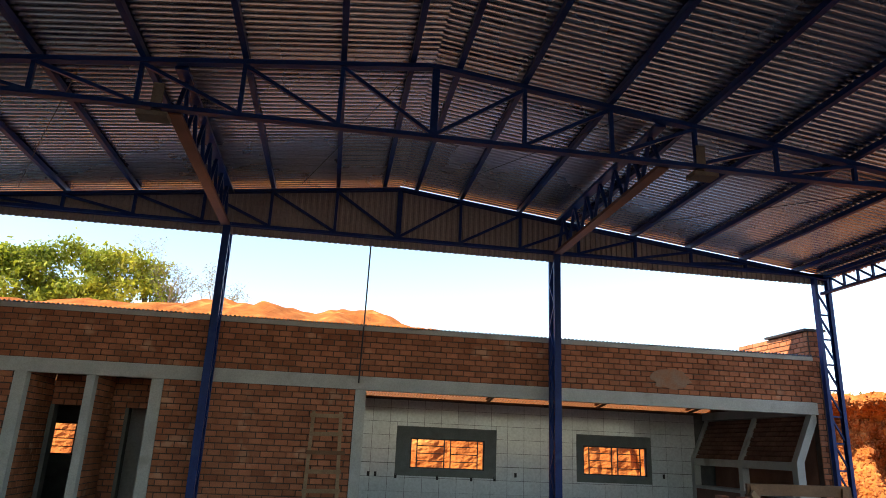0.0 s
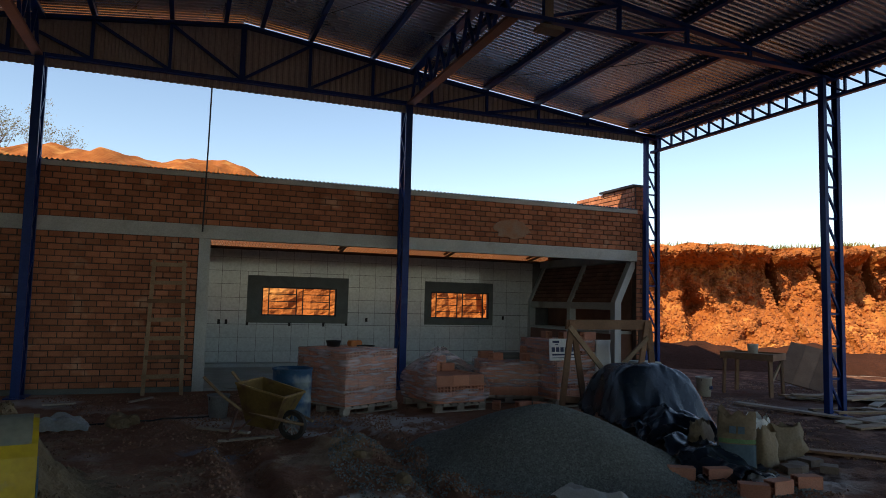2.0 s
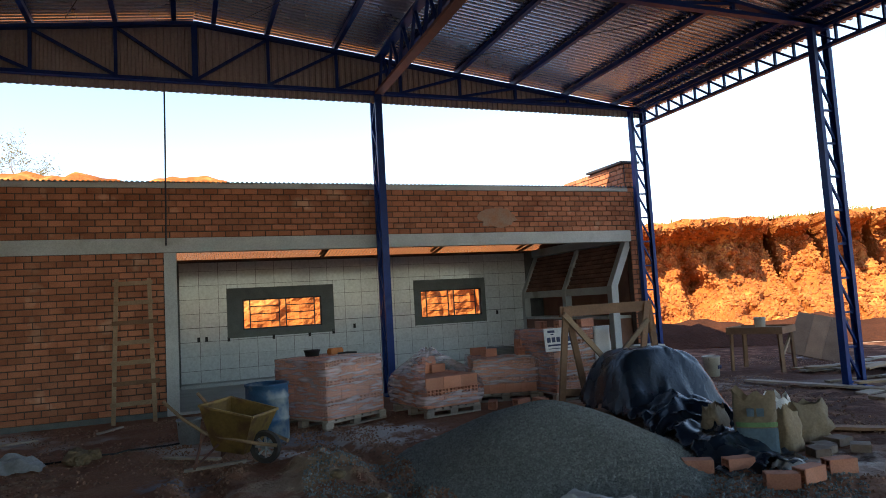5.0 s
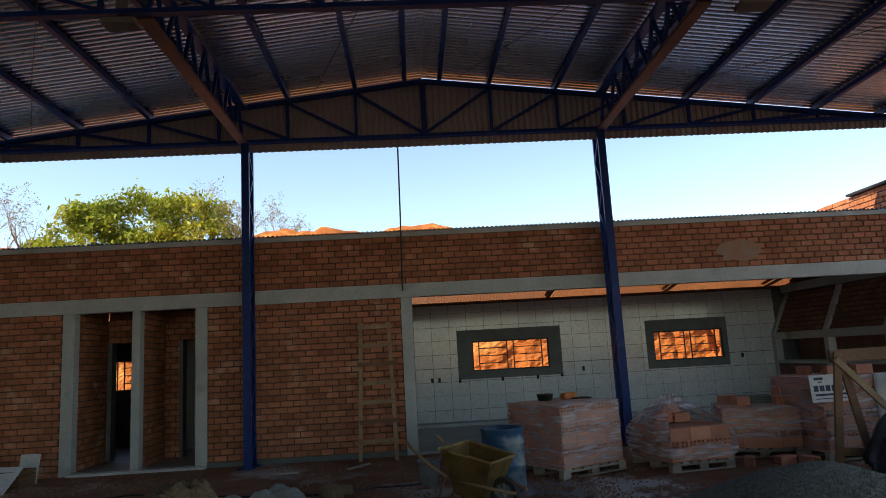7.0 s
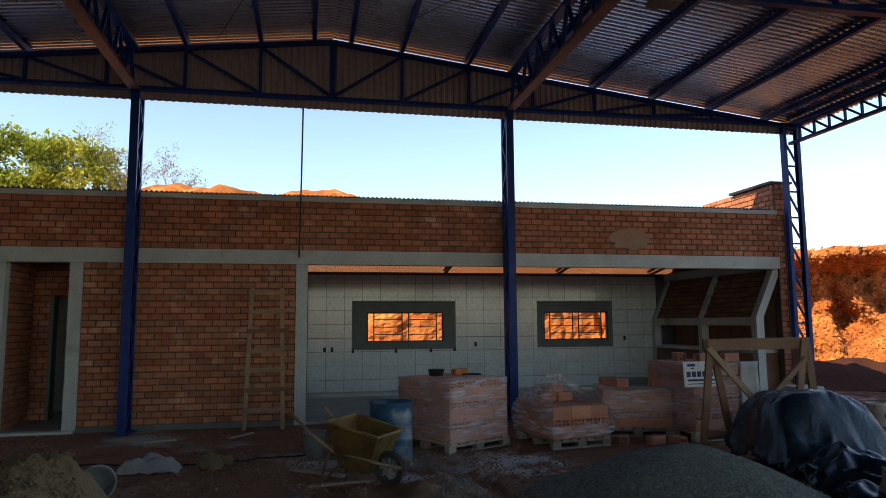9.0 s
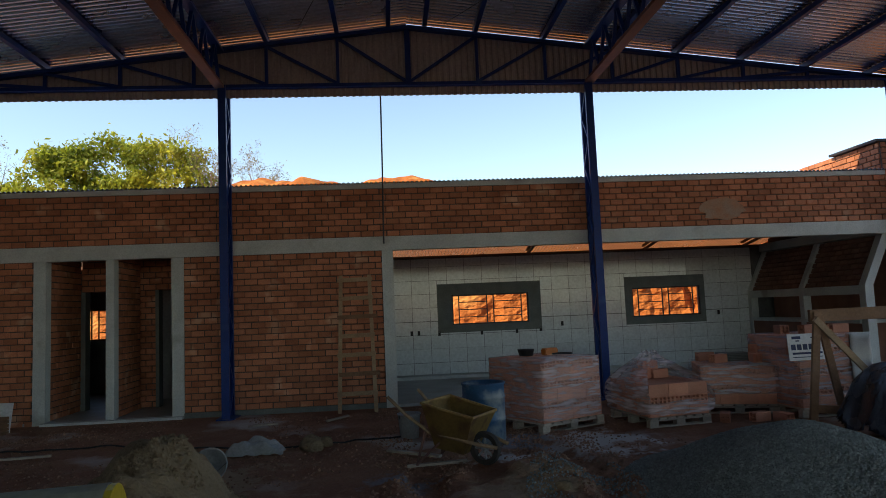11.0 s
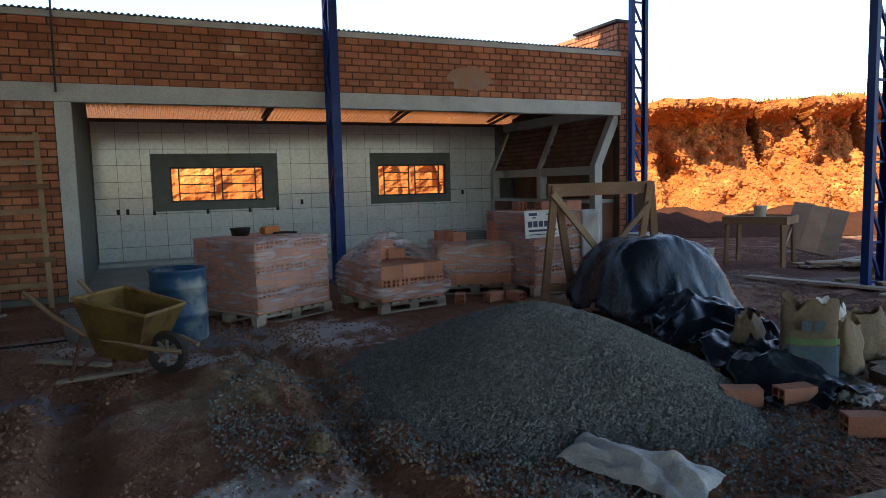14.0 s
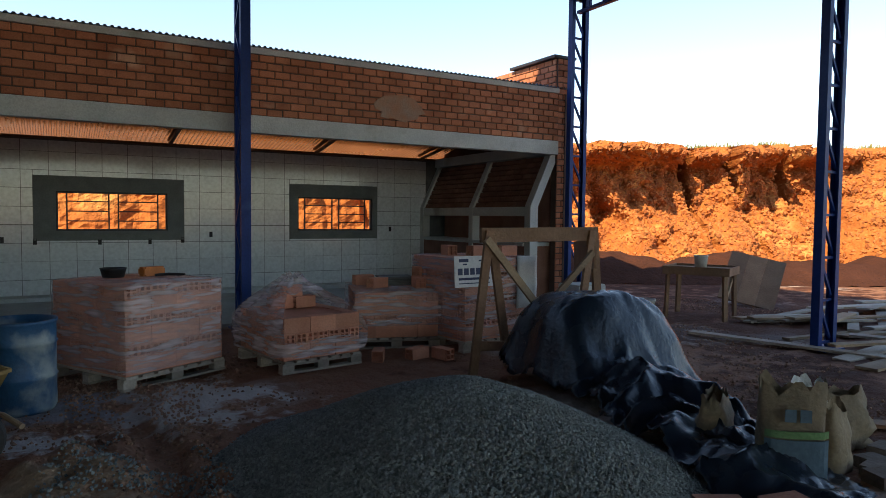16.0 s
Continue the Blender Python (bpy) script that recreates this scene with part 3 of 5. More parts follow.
def column(x, y, along_x, width, top, label):
    """Two channels and their lacing."""
    c = thing("lattice_column", label, "column", pose(x, y, -0.05), kind="structure", group="shed columns")
    for s in (-1, 1):
        bm = bmesh.new()
        d = s * width / 2
        if along_x:
            box(bm, d - .035, d + .035, -.05, -.043, 0, top)
            box(bm, d - .035, d + .035, .043, .05, 0, top)
            box(bm, d - .035 if s < 0 else d + .028, d - .028 if s < 0 else d + .035, -.043, .043, 0, top)
        else:
            box(bm, -.062, .062, d - .004, d + .004, 0, top)
            box(bm, -.062, -.054, d - (.05 if s > 0 else -.004), d + (.05 if s < 0 else -.004), 0, top)
            box(bm, .054, .062, d - (.05 if s > 0 else -.004), d + (.05 if s < 0 else -.004), 0, top)
        part("channel", bm, STEEL, c)
    z, flip, w = .12, 1, width / 2 - .03
    while z + .5 < top:
        for f in ((0.0,) if along_x else (-.055, .055)):
            bm = bmesh.new()
            if along_x:
                bar(bm, (-w * flip, f, z + .46), (w * flip, f, z + .05), .03, .03, (0, 1, 0))
                bar(bm, (-w, f, z), (w, f, z), .03, .03)
            else:
                bar(bm, (f * .86, -w * flip, z), (f * .86, w * flip, z + .4), .03, .03, (1, 0, 0))
            part("lacing", bm, STEEL, c)
        z += .49 if along_x else .42
        flip = flip if along_x else -flip
    bm = bmesh.new()
    box(bm, -.2 if along_x else -.14, .2 if along_x else .14, -.14 if along_x else -.22, .14 if along_x else .22, .04, .06)
    part("base_plate", bm, STEEL, c)


column(-1.40, 12.98, False, .34, 5.32, "slender blue steel column in front of the brick wall")
column(4.60, 12.98, False, .34, 5.32, "slender blue steel column in the kitchen opening")
for y in (12.95, 8.65, 4.35, 0.05):
    column(10.16, y, True, .29, 5.3, "blue laced steel column at the open side of the shed")
    column(-6.95, y, True, .29, 5.3, "blue laced steel column at the open side of the shed")

bm = bmesh.new()
tube(bm, [(1.13, 13.06, 5.2), (1.12, 13.1, 4.0), (1.10, 13.14, 2.66)], [.014] * 3, 8)
solid("steel_rod", bm, DARKSTEEL, "thin dark tie rod hanging from the gable truss", "rod", kind="structure")
for cx in (-1.62, 5.1):
    t = thing("floodlight", "boxy dark floodlight under the middle truss", "lamp", pose(cx, MID_Y + .02, CHORD_Z - .03))
    bm = bmesh.new()
    box(bm, -.17, .17, -.16, .05, -.14, -.085)
    bmesh.ops.bevel(bm, geom=bm.edges[:], offset=.012, segments=1)
    part("housing", bm, PLASTER, t)
    bm = bmesh.new()
    box(bm, -.05, .05, -.03, .03, -.085, .0)
    part("bracket", bm, DARKSTEEL, t)
    bm = bmesh.new()
    box(bm, -.06, .06, -.06, -.03, .06, .32)
    part("driver_box", bm, PLASTER, t)
for k, (x0, x1) in enumerate(((-0.2, 1.3), (2.2, 4.2), (5.6, 8.6), (-4.8, -2.6))):
    bm = bmesh.new()
    tube(bm, [(x0, 12.7, roof_z(x0) - .0), ((x0 + x1) / 2, 10.7, roof_z((x0 + x1) / 2) - .03), (x1, 8.8, roof_z(x1) - .0)], [.006] * 3, 5)
    solid("bracing_wire", bm, DARKSTEEL, "thin steel bracing wire under the roof sheets", "wire", kind="structure")

# added out of view: blocks sun that would enter under the west eave
bm = bmesh.new()
box(bm, -7.75, -7.55, -13, 13.2, -.1, 5.6)
solid("wall_west", bm, CONCRETE, "plain unseen wall added to keep the sun off the shed floor", "wall", kind="structure")

# ---- brick building ----
FY = 13.24
_bricks = {}


def brick_mesh(length, depth=.05, height=.088, material=BRICK):
    key = (round(length, 2), depth, height, material.name)
    if key not in _bricks:
        bm = bmesh.new()
        l2, h2, c = key[0] / 2, height / 2, .006
        a = [bm.verts.new(p) for p in ((-l2 + c, 0, -h2 + c), (l2 - c, 0, -h2 + c), (l2 - c, 0, h2 - c), (-l2 + c, 0, h2 - c))]
        b = [bm.verts.new(p) for p in ((-l2, c, -h2), (l2, c, -h2), (l2, c, h2), (-l2, c, h2))]
        d = [bm.verts.new((v.co.x, depth, v.co.z)) for v in b]
        bm.faces.new(a)
        for i in range(4):
            j = (i + 1) % 4
            bm.faces.new((a[i], b[i], b[j], a[j]))
            bm.faces.new((b[i], d[i], d[j], b[j]))
        _bricks[key] = mesh_of(bm, "brick", material)
    return _bricks[key]


def brick_wall(name, label, x0, x1, z0, z1, m, seed, near=None, limit=300):
    """A wall of courses in its own plane (x along, z up, facing -y), thick core behind; bricks in the stretch near are parts."""
    rnd = random.Random(seed)
    bm = bmesh.new()
    box(bm, x0, x1, .018, .15, z0, z1)
    core = solid(name, bm, MORTAR, label, "wall", kind="structure", m=m)
    courses = max(1, round((z1 - z0) / .101))
    ch = (z1 - z0) / courses
    co, fs, made = [], [], 0
    for r in range(courses):
        x = x0 + .004 - (.106 if r % 2 else 0)
        while x < x1 - .03:
            a, b = max(x, x0 + .004), min(x + .196, x1 - .004)
            x += .213
            if b - a < .04:
                continue
            c, z = (a + b) / 2 + rnd.uniform(-.003, .003), z0 + (r + .5) * ch + rnd.uniform(-.003, .003)
            y = rnd.uniform(-.004, .004)
            if near and near[0] <= c <= near[1] and made < limit:
                ob = new("brick", brick_mesh(b - a, height=ch - .016))
                ob.parent = core
                ob.location = (c, y, z)
                made += 1
            else:
                l2, h2, k = (b - a) / 2, (ch - .016) / 2, len(co)
                for px, py, pz in ((-l2 + .006, 0, -h2 + .006), (l2 - .006, 0, -h2 + .006), (l2 - .006, 0, h2 - .006), (-l2 + .006, 0, h2 - .006), (-l2, .006, -h2), (l2, .006, -h2), (l2, .006, h2), (-l2, .006, h2), (-l2, .02, -h2), (l2, .02, -h2), (l2, .02, h2), (-l2, .02, h2)):
                    co.append((c + px, y + py, z + pz))
                fs.append((k, k + 1, k + 2, k + 3))
                for i in range(4):
                    j = (i + 1) % 4
                    fs += [(k + i, k + 4 + i, k + 4 + j, k + j), (k + 4 + i, k + 8 + i, k + 8 + j, k + 4 + j)]
    if co:
        me = bpy.data.meshes.new("brickwork")
        me.from_pydata(co, [], fs)
        me.update()
        bmf = bmesh.new()
        bmf.from_mesh(me)
        bmesh.ops.recalc_face_normals(bmf, faces=bmf.faces)
        bmf.to_mesh(me)
        bmf.free()
        me.materials.append(BRICK_J)
        ob = new("brickwork", me)
        ob.parent = core
        tagged(ob, kind="stuff")
    return core


def slab(name, label, material, *b, category="beam", kind="structure", bevel=.006):
    bm = bmesh.new()
    box(bm, *b)
    if bevel:
        bmesh.ops.bevel(bm, geom=bm.edges[:], offset=bevel, segments=1)
    return solid(name, bm, material, label, category, kind=kind)


slab("ring_beam", "grey concrete ring beam over the openings of the brick wall", CONCRETE, -8.0, 10.0, FY - .012, FY + .16, 2.56, 2.79)
slab("coping", "thin grey concrete coping along the brick wall", CONCRETE, -8.0, 10.0, FY - .02, FY + .17, 3.60, 3.68)
for x0, x1 in ((-4.46, -4.27), (-3.35, -3.22), (-2.33, -2.14), (1.06, 1.245)):
    slab("concrete_post", "grey concrete post carrying the ring beam", CONCRETE, x0, x1, FY - .012, FY + .16, -.03, 2.555, category="post")
slab("plinth", "rough cement plinth at the foot of the wall", PLASTER, -2.14, 1.06, FY - .03, FY + .1, -.06, .07, category="plinth")

# kitchen: tiled back wall with two barred windows
BY = 17.24
WINS = [(2.55, 4.30, 1.17, 1.84), (6.72, 8.34, 1.17, 1.84), (-5.9, -4.55, 1.17, 1.84)]
FRAMES = [(2.22, 4.58, 1.01, 2.09), (6.55, 8.45, 1.01, 2.09), (-6.2, -4.3, 1.01, 2.09)]
bm = bmesh.new()
xs = sorted([-8.0, 10.3] + [v for w in WINS for v in w[:2]])
for a, b in zip(xs, xs[1:]):
    win = [w for w in WINS if abs(w[0] - a) < 1e-6]
    if win:
        box(bm, a, b, BY, BY + .16, -.05, win[0][2])
        box(bm, a, b, BY, BY + .16, win[0][3], 2.70)
    else:
        box(bm, a, b, BY, BY + .16, -.05, 2.70)
back = solid("wall_north", bm, GROUT, "back wall of the kitchen faced with white glazed tiles", "wall", kind="structure")
TW, TH = .40, .305
tiles = {}
for i in range(22):
    for j in range(10):
        x0, x1 = 1.25 + i * TW, min(1.25 + (i + 1) * TW, 9.62)
        z0, z1 = .05 + j * TH, min(.05 + (j + 1) * TH, 2.68)
        if x1 - x0 < .05 or z1 - z0 < .03:
            continue
        cut = [(x0, x1, z0, z1)]
        for a, b, c, d in FRAMES[:2]:
            out = []
            for (p, q, r, s) in cut:
                if q <= a or p >= b or s <= c or r >= d:
                    out.append((p, q, r, s))
                    continue
                if p < a: out.append((p, a, r, s))
                if q > b: out.append((b, q, r, s))
                if r < c: out.append((max(p, a), min(q, b), r, c))
                if s > d: out.append((max(p, a), min(q, b), d, s))
            cut = out
        for (p, q, r, s) in cut:
            if q - p < .02 or s - r < .02:
                continue
            key = (round(q - p, 2), round(s - r, 2))
            if key not in tiles:
                bm = bmesh.new()
                box(bm, -key[0] / 2 + .004, key[0] / 2 - .004, -.008, 0, -key[1] / 2 + .004, key[1] / 2 - .004)
                tiles[key] = mesh_of(bm, "tile", TILE)
            ob = new("tile", tiles[key])
            ob.parent = back
            ob.location = ((p + q) / 2, BY, (r + s) / 2)
            ob.rotation_euler = (random.uniform(-.006, .006), 0, random.uniform(-.006, .006))

for k, ((a, b, c, d), (fa, fb, fc, fd)) in enumerate(zip(WINS, FRAMES)):
    w = thing("window_%d" % (k + 1), "small window with a dark rendered surround and horizontal steel bars", "window", pose(0, BY, 0), kind="structure")
    bm = bmesh.new()
    box(bm, fa, a, -.014, 0, fc, fd)
    box(bm, b, fb, -.014, 0, fc, fd)
    box(bm, a, b, -.014, 0, fc, c)
    box(bm, a, b, -.014, 0, d, fd)
    part("surround", bm, PLASTER, w, "dark grey render surround")
    for p in ((a, a + .03, c, d), (b - .03, b, c, d), (a + .03, b - .03, c, c + .03), (a + .03, b - .03, d - .03, d)):
        bm = bmesh.new()
        box(bm, p[0], p[1], .03, .07, p[2], p[3])
        part("frame", bm, DARKSTEEL, w)
    mid, wid = (a + b) / 2, b - a
    for x in (mid - .075, mid + .075, a + .16, b - .16):
        bm = bmesh.new()
        box(bm, x - .012, x + .012, .035, .06, c + .03, d - .03)
        part("upright", bm, DARKSTEEL, w)
    for i in range(1, 4):
        for p, q in ((a + .16, mid - .075), (mid + .075, b - .16)):
            bm = bmesh.new()
            z = c + (d - c) * i / 4
            box(bm, p, q, .04, .055, z - .010, z + .010)
            part("bar", bm, DARKSTEEL, w)
    bm = bmesh.new()
    box(bm, a - .04, b + .04, -.04, .03, c - .03, c)
    part("window_sill", bm, PLASTER, w)

for x, z in ((1.62, 1.02), (1.78, 1.02), (2.24, .99), (4.55, 1.0), (5.05, 1.1), (8.75, 1.2), (3.2, .98), (4.0, .98)):
    t = thing("socket_box", "small dark empty electrical box in the tiled wall", "socket box", pose(x, BY - .016, z), group="socket boxes")
    bm = bmesh.new()
    for p in ((-.028, -.02, -.05, .05), (.02, .028, -.05, .05), (-.02, .02, -.05, -.042), (-.02, .02, .042, .05)):
        box(bm, p[0], p[1], -.002, .008, p[2], p[3])
    part("rim", bm, DARKSTEEL, t)
    bm = bmesh.new()
    box(bm, -.02, .02, .002, .008, -.042, .042)
    part("recess", bm, DARK, t)

slab("wall_plate", "dark timber plate along the top of the tiled wall", DARKWOOD, 1.22, 10.1, BY - .01, BY + .14, 2.702, 2.745, category="plate")
slab("floor_kitchen", "smooth grey cement kitchen floor", SCREED, -8.0, 10.3, FY + .0, BY + .1, -.1, .035, category="floor", bevel=0)
slab("counter_base", "low grey rendered step along the tiled wall", CONCRETE, 1.25, 9.4, BY - .45, BY - .012, .03, .10, category="step")
bm = bmesh.new()
box(bm, 1.08, 1.22, FY + .16, BY, -.05, 3.0)
solid("wall_kitchen_west", bm, PLASTER, "rendered side wall of the kitchen", "wall", kind="structure")
brick_wall("wall_east", "brick end wall of the building rising above the roof", 0, 4.1, -.05, 3.6, pose(10.30, FY, 0, 0, 0, 90), 5, None)
brick_wall("parapet", "stepped brick parapet at the end of the roof", 0, 2.35, 3.6, 4.20, pose(9.98, FY + 2.4, 0, 0, 0, -90), 6, (0, 3), 200)
brick_wall("wall_end", "short brick end of the wall", 10.0, 10.3, -.05, 4.2, pose(0, FY + .015, 0), 7, None)
slab("flashing", "dark slate slabs capping the parapet", DARKSTEEL, 9.9, 10.38, FY + .0, FY + 1.3, 4.205, 4.25, category="capping")
bm = bmesh.new()
box(bm, -8.0, -7.85, FY, BY, -.05, 3.6)
solid("wall_building_west", bm, MORTAR, "end wall of the brick building", "wall", kind="structure")

# roof over the building, open above the back wall
rs = sheet("building_roof", 18.3, 4.78, 0.076, 0.02, ZINC, "", pose(10.25, FY - .03, 3.687, 0, 0, 90) @ pose(0, 0, 0, 0, 11.2, 0))
tagged(rs, "corrugated galvanised roof of the brick building", "roof", kind="structure")
for y, z in ((13.9, 3.515), (15.6, 3.175)):
    slab("roof_batten", "dark timber batten under the kitchen roof", DARKWOOD, -7.8, 10.1, y - .025, y + .025, z - .03, z + .03, category="batten")
for x in (4.35, 7.1, 9.5):
    t = thing("rafter", "dark steel lattice rafter under the kitchen roof", "rafter", kind="structure")
    for dz in (0, -.22):
        bm = bmesh.new()
        bar(bm, (x, FY + .17, 3.55 + dz), (x, BY + .1, 2.81 + dz * .4), .06, .04)
        part("chord", bm, RUST, t)
    for i in range(9):
        y = FY + .3 + i * .42
        f, g2 = (y - FY) / 4, (y + .21 - FY) / 4
        bm = bmesh.new()
        bar(bm, (x, y, 3.55 - .72 * f), (x, y + .21, 3.33 - .5 * g2), .03, .02)
        part("web", bm, RUST, t)

# barbecue range built along the end wall
bq = thing("barbecue", "built-in double brick barbecue with grey concrete frame and sloping hood", "barbecue", pose(0, 0, 0))
GX0, GX1, GY0, GY1 = 9.50, 10.13, FY + .06, BY - .02
for y0, y1 in ((GY0, GY0 + .16), (15.10, 15.24), (GY1 - .14, GY1)):
    bm = bmesh.new()
    v = [(GX0, .03), (GX0, 1.68), (9.93, 2.55), (GX1, 2.55), (GX1, .03)]
    for q in (((GX0 - .02, .03), (GX0 - .02, 1.66), (GX0 + .14, 1.66), (GX0 + .14, .03)), ((GX0 - .02, 1.66), (9.90, 2.555), (10.06, 2.555), (GX0 + .14, 1.66))):
        lo = [bm.verts.new((x, y0, z)) for x, z in q]
        hi = [bm.verts.new((x, y1, z)) for x, z in q]
        bm.faces.new(lo)
        bm.faces.new(hi[::-1])
        for i in range(4):
            j = (i + 1) % 4
            bm.faces.new((lo[i], hi[i], hi[j], lo[j]))
    part("concrete_rib", bm, CONCRETE, bq, "grey concrete rib")
bm = bmesh.new()
box(bm, GX0 - .01, GX0 + .13, GY0 + .16, GY1 - .14, 1.50, 1.66)
part("lintel", bm, CONCRETE, bq, "grey concrete lintel")
bm = bmesh.new()
box(bm, 9.84, GX1, GY0, GY1, 2.557, 2.74)
part("crown_beam", bm, CONCRETE, bq, "grey concrete beam above the hood")
bm = bmesh.new()
box(bm, GX0 + .0, GX1, GY0 + .16, GY1 - .14, .03, .98)
box(bm, 10.02, GX1, GY0 + .16, GY1 - .14, .98, 2.5)
part("brick_base", bm, HOODBRICK, bq, "brick base of the hearth")
bm = bmesh.new()
box(bm, GX0 - .05, GX1 - .1, GY0 + .16, GY1 - .14, .98, 1.04)
part("hearth_slab", bm, CONCRETE, bq)
for y0, y1 in ((GY0 + .16, 15.10), (15.24, GY1 - .14)):
    hood = part("hood", bmesh.new(), MORTAR, bq, "sloping brick hood")
    n = Vector((-(2.55 - 1.66), 0, .42)).normalized()
    rows = 9
    for r in range(rows):
        f = (r + .5) / rows
        y = y0 + (0 if r % 2 else -.11)
        while y < y1 - .03:
            a, b = max(y, y0 + .003), min(y + .222, y1 - .003)
            y += .232
            if b - a < .04:
                continue
            o = new("brick", brick_mesh(b - a, material=HOODBRICK))
            o.parent = hood
            o.matrix_local = pose(GX0 + .02 + .42 * f, (a + b) / 2, 1.66 + .89 * f, 0, 25.3, 0) @ pose(0, 0, 0, 0, 0, -90)

# front rooms behind the two doorways
for x0, x1, y1, sd in ((-4.42, -4.28, 14.5, 11), (-3.34, -3.23, 14.4, 12), (-2.32, -2.18, BY, 13)):
    bm = bmesh.new()
    box(bm, x0, x1 - .02, FY + .16, y1, -.05, 3.0)
    solid("wall_partition", bm, MORTAR, "brick partition between the front rooms", "wall", kind="structure")
    brick_wall("wall_partition_face", "bare brick face of the partition", 0, y1 - FY - .17, .03, 2.95, pose(x1 + .005, FY + .17, 0, 0, 0, 90), sd, None)
brick_wall("wall_lobby", "brick wall above the inner doorways", -4.28, -2.32, 2.1, 2.95, pose(0, 14.5, 0), 14, None)
brick_wall("wall_lobby_pier", "brick pier between the inner doorways", -3.5, -3.0, .03, 2.1, pose(0, 14.5, 0), 15, None)
for x0, x1 in ((-4.28, -4.20), (-3.56, -3.5), (-3.0, -2.94), (-2.40, -2.34)):
    slab("door_jamb", "dark cement door jamb", PLASTER, x0, x1, 14.46, 14.66, .03, 2.1, category="door jamb")
slab("wall_washroom", "smooth tiled washroom wall", TILE, -3.3, -2.3, 15.75, 15.85, .03, 2.6, category="wall", bevel=0)
slab("door_sill", "worn cement door sill", CONCRETE, -4.3, -2.15, FY - .12, FY + .1, -.06, .03, category="sill")

brick_wall("wall_south_left", "orange brick wall beside the doorways", -8.0, -4.46, -.03, 2.56, pose(0, FY, 0), 1, (-6.5, -4.4))
brick_wall("wall_south_middle", "orange brick wall with pale mortar smears", -2.14, 1.06, -.03, 2.56, pose(0, FY, 0), 2, (-1.6, 1.1))
brick_wall("wall_south_upper", "orange brick band above the ring beam", -8.0, 10.0, 2.79, 3.60, pose(0, FY, 0), 3, (1.0, 9.6))
bm = bmesh.new()
rim = [(6.95 + .40 * math.cos(a) * (1 + .5 * N(math.cos(a), math.sin(a), 0, 3)), 3.08 + .19 * math.sin(a) * (1 + .5 * N(math.cos(a), math.sin(a), 4, 3))) for a in [k * math.tau / 24 for k in range(24)]]
fr, bk = [bm.verts.new((x, FY - .009, z)) for x, z in rim], [bm.verts.new((x, FY + .012, z)) for x, z in rim]
bm.faces.new(fr)
for k in range(24):
    bm.faces.new((fr[k], bk[k], bk[(k + 1) % 24], fr[(k + 1) % 24]))
solid("mortar_patch", bm, SMEAR, "grey mortar patch smeared over the bricks", "patch", kind="structure")

# ---- loose piles ----
def sand_z(x, y):
    a = .70 * math.exp(-(((x + .42) / (.62 if x < -.42 else .42)) ** 2 + ((y - 7.1) / .85) ** 2))
    b = .34 * math.exp(-(((x + .55) / .75) ** 2 + ((y - 5.9) / 1.0) ** 2))
    c = .12 * math.exp(-(((x - .35) / .6) ** 2 + ((y - 5.6) / 1.2) ** 2))
    h = a + b + c
    lump = .07 * N(x, y, 0, 2.2) + .055 * abs(N(x, y, 4, 4.0)) + .06 * N(x, y, 8, 8) + .035 * N(x, y, 3, 15)
    cut = .10 * smooth_step(.02, .12, N(x + .2 * y, y, 15, 1.6)) * min(1, h * 3)
    return h + lump * min(1, h * 4) - cut - .055


sp = new("sand_pile", grid_mesh("sand_pile", span(-2.4, 1.3, .035), span(4.4, 9.4, .035), lambda x, y: (x, y, sand_z(x, y))))
sp.data.materials.append(SAND)
sp.data.shade_smooth()
tagged(sp, "lumpy heap of damp brown building sand on the earth", "sand", kind="stuff")


def gravel_z(x, y):
    dx, dy = x - 4.58, y - 7.5
    r = math.sqrt((dx / (1.5 if dx < 0 else 1.3)) ** 2 + (dy / 1.75) ** 2)
    r *= 1 + .12 * N(dx / (r + .3), dy / (r + .3), 0, 1.3)
    h = .535 * max(0, 1 - r ** 1.6) ** 1.25
    return h + .02 * N(x, y, 0, 2.5) * min(1, h * 6) - (.035 if h > .004 else .25)


gp = new("gravel_pile", grid_mesh("gravel_pile", span(3.0, 6.2, .035), span(5.6, 9.4, .035), lambda x, y: (x, y, gravel_z(x, y) + .008 * N(x, y, 0, 30))))
gp.data.materials.append(GRAVEL)
tagged(gp, "broad heap of grey crushed gravel on the earth", "gravel", kind="stuff")

STONE_SHAPE = [(1, 0, 0), (-1, 0, 0), (0, 1, 0), (0, -1, 0), (0, 0, 1), (0, 0, -1)]
STONE_FACES = [(0, 2, 4), (2, 1, 4), (1, 3, 4), (3, 0, 4), (2, 0, 5), (1, 2, 5), (3, 1, 5), (0, 3, 5)]


def scatter(name, count, place, size, material, label, category, seed):
    """Many small angular stones in one object."""
    rnd = random.Random(seed)
    co, fs = [], []
    while len(co) < count * 6:
        p = place(rnd)
        if p is None:
            continue
        s = size * rnd.uniform(.5, 1.4)
        e = Euler((rnd.uniform(0, 6), rnd.uniform(0, 6), rnd.uniform(0, 6))).to_matrix()
        k = len(co)
        for v in STONE_SHAPE:
            co.append(tuple(Vector(p) + e @ (Vector(v) * s * rnd.uniform(.65, 1.2))))
        fs += [tuple(k + i for i in f) for f in STONE_FACES]
    me = bpy.data.meshes.new(name)
    me.from_pydata(co, [], fs)
    me.update()
    me.materials.append(material)
    return tagged(new(name, me), label, category, kind="stuff")


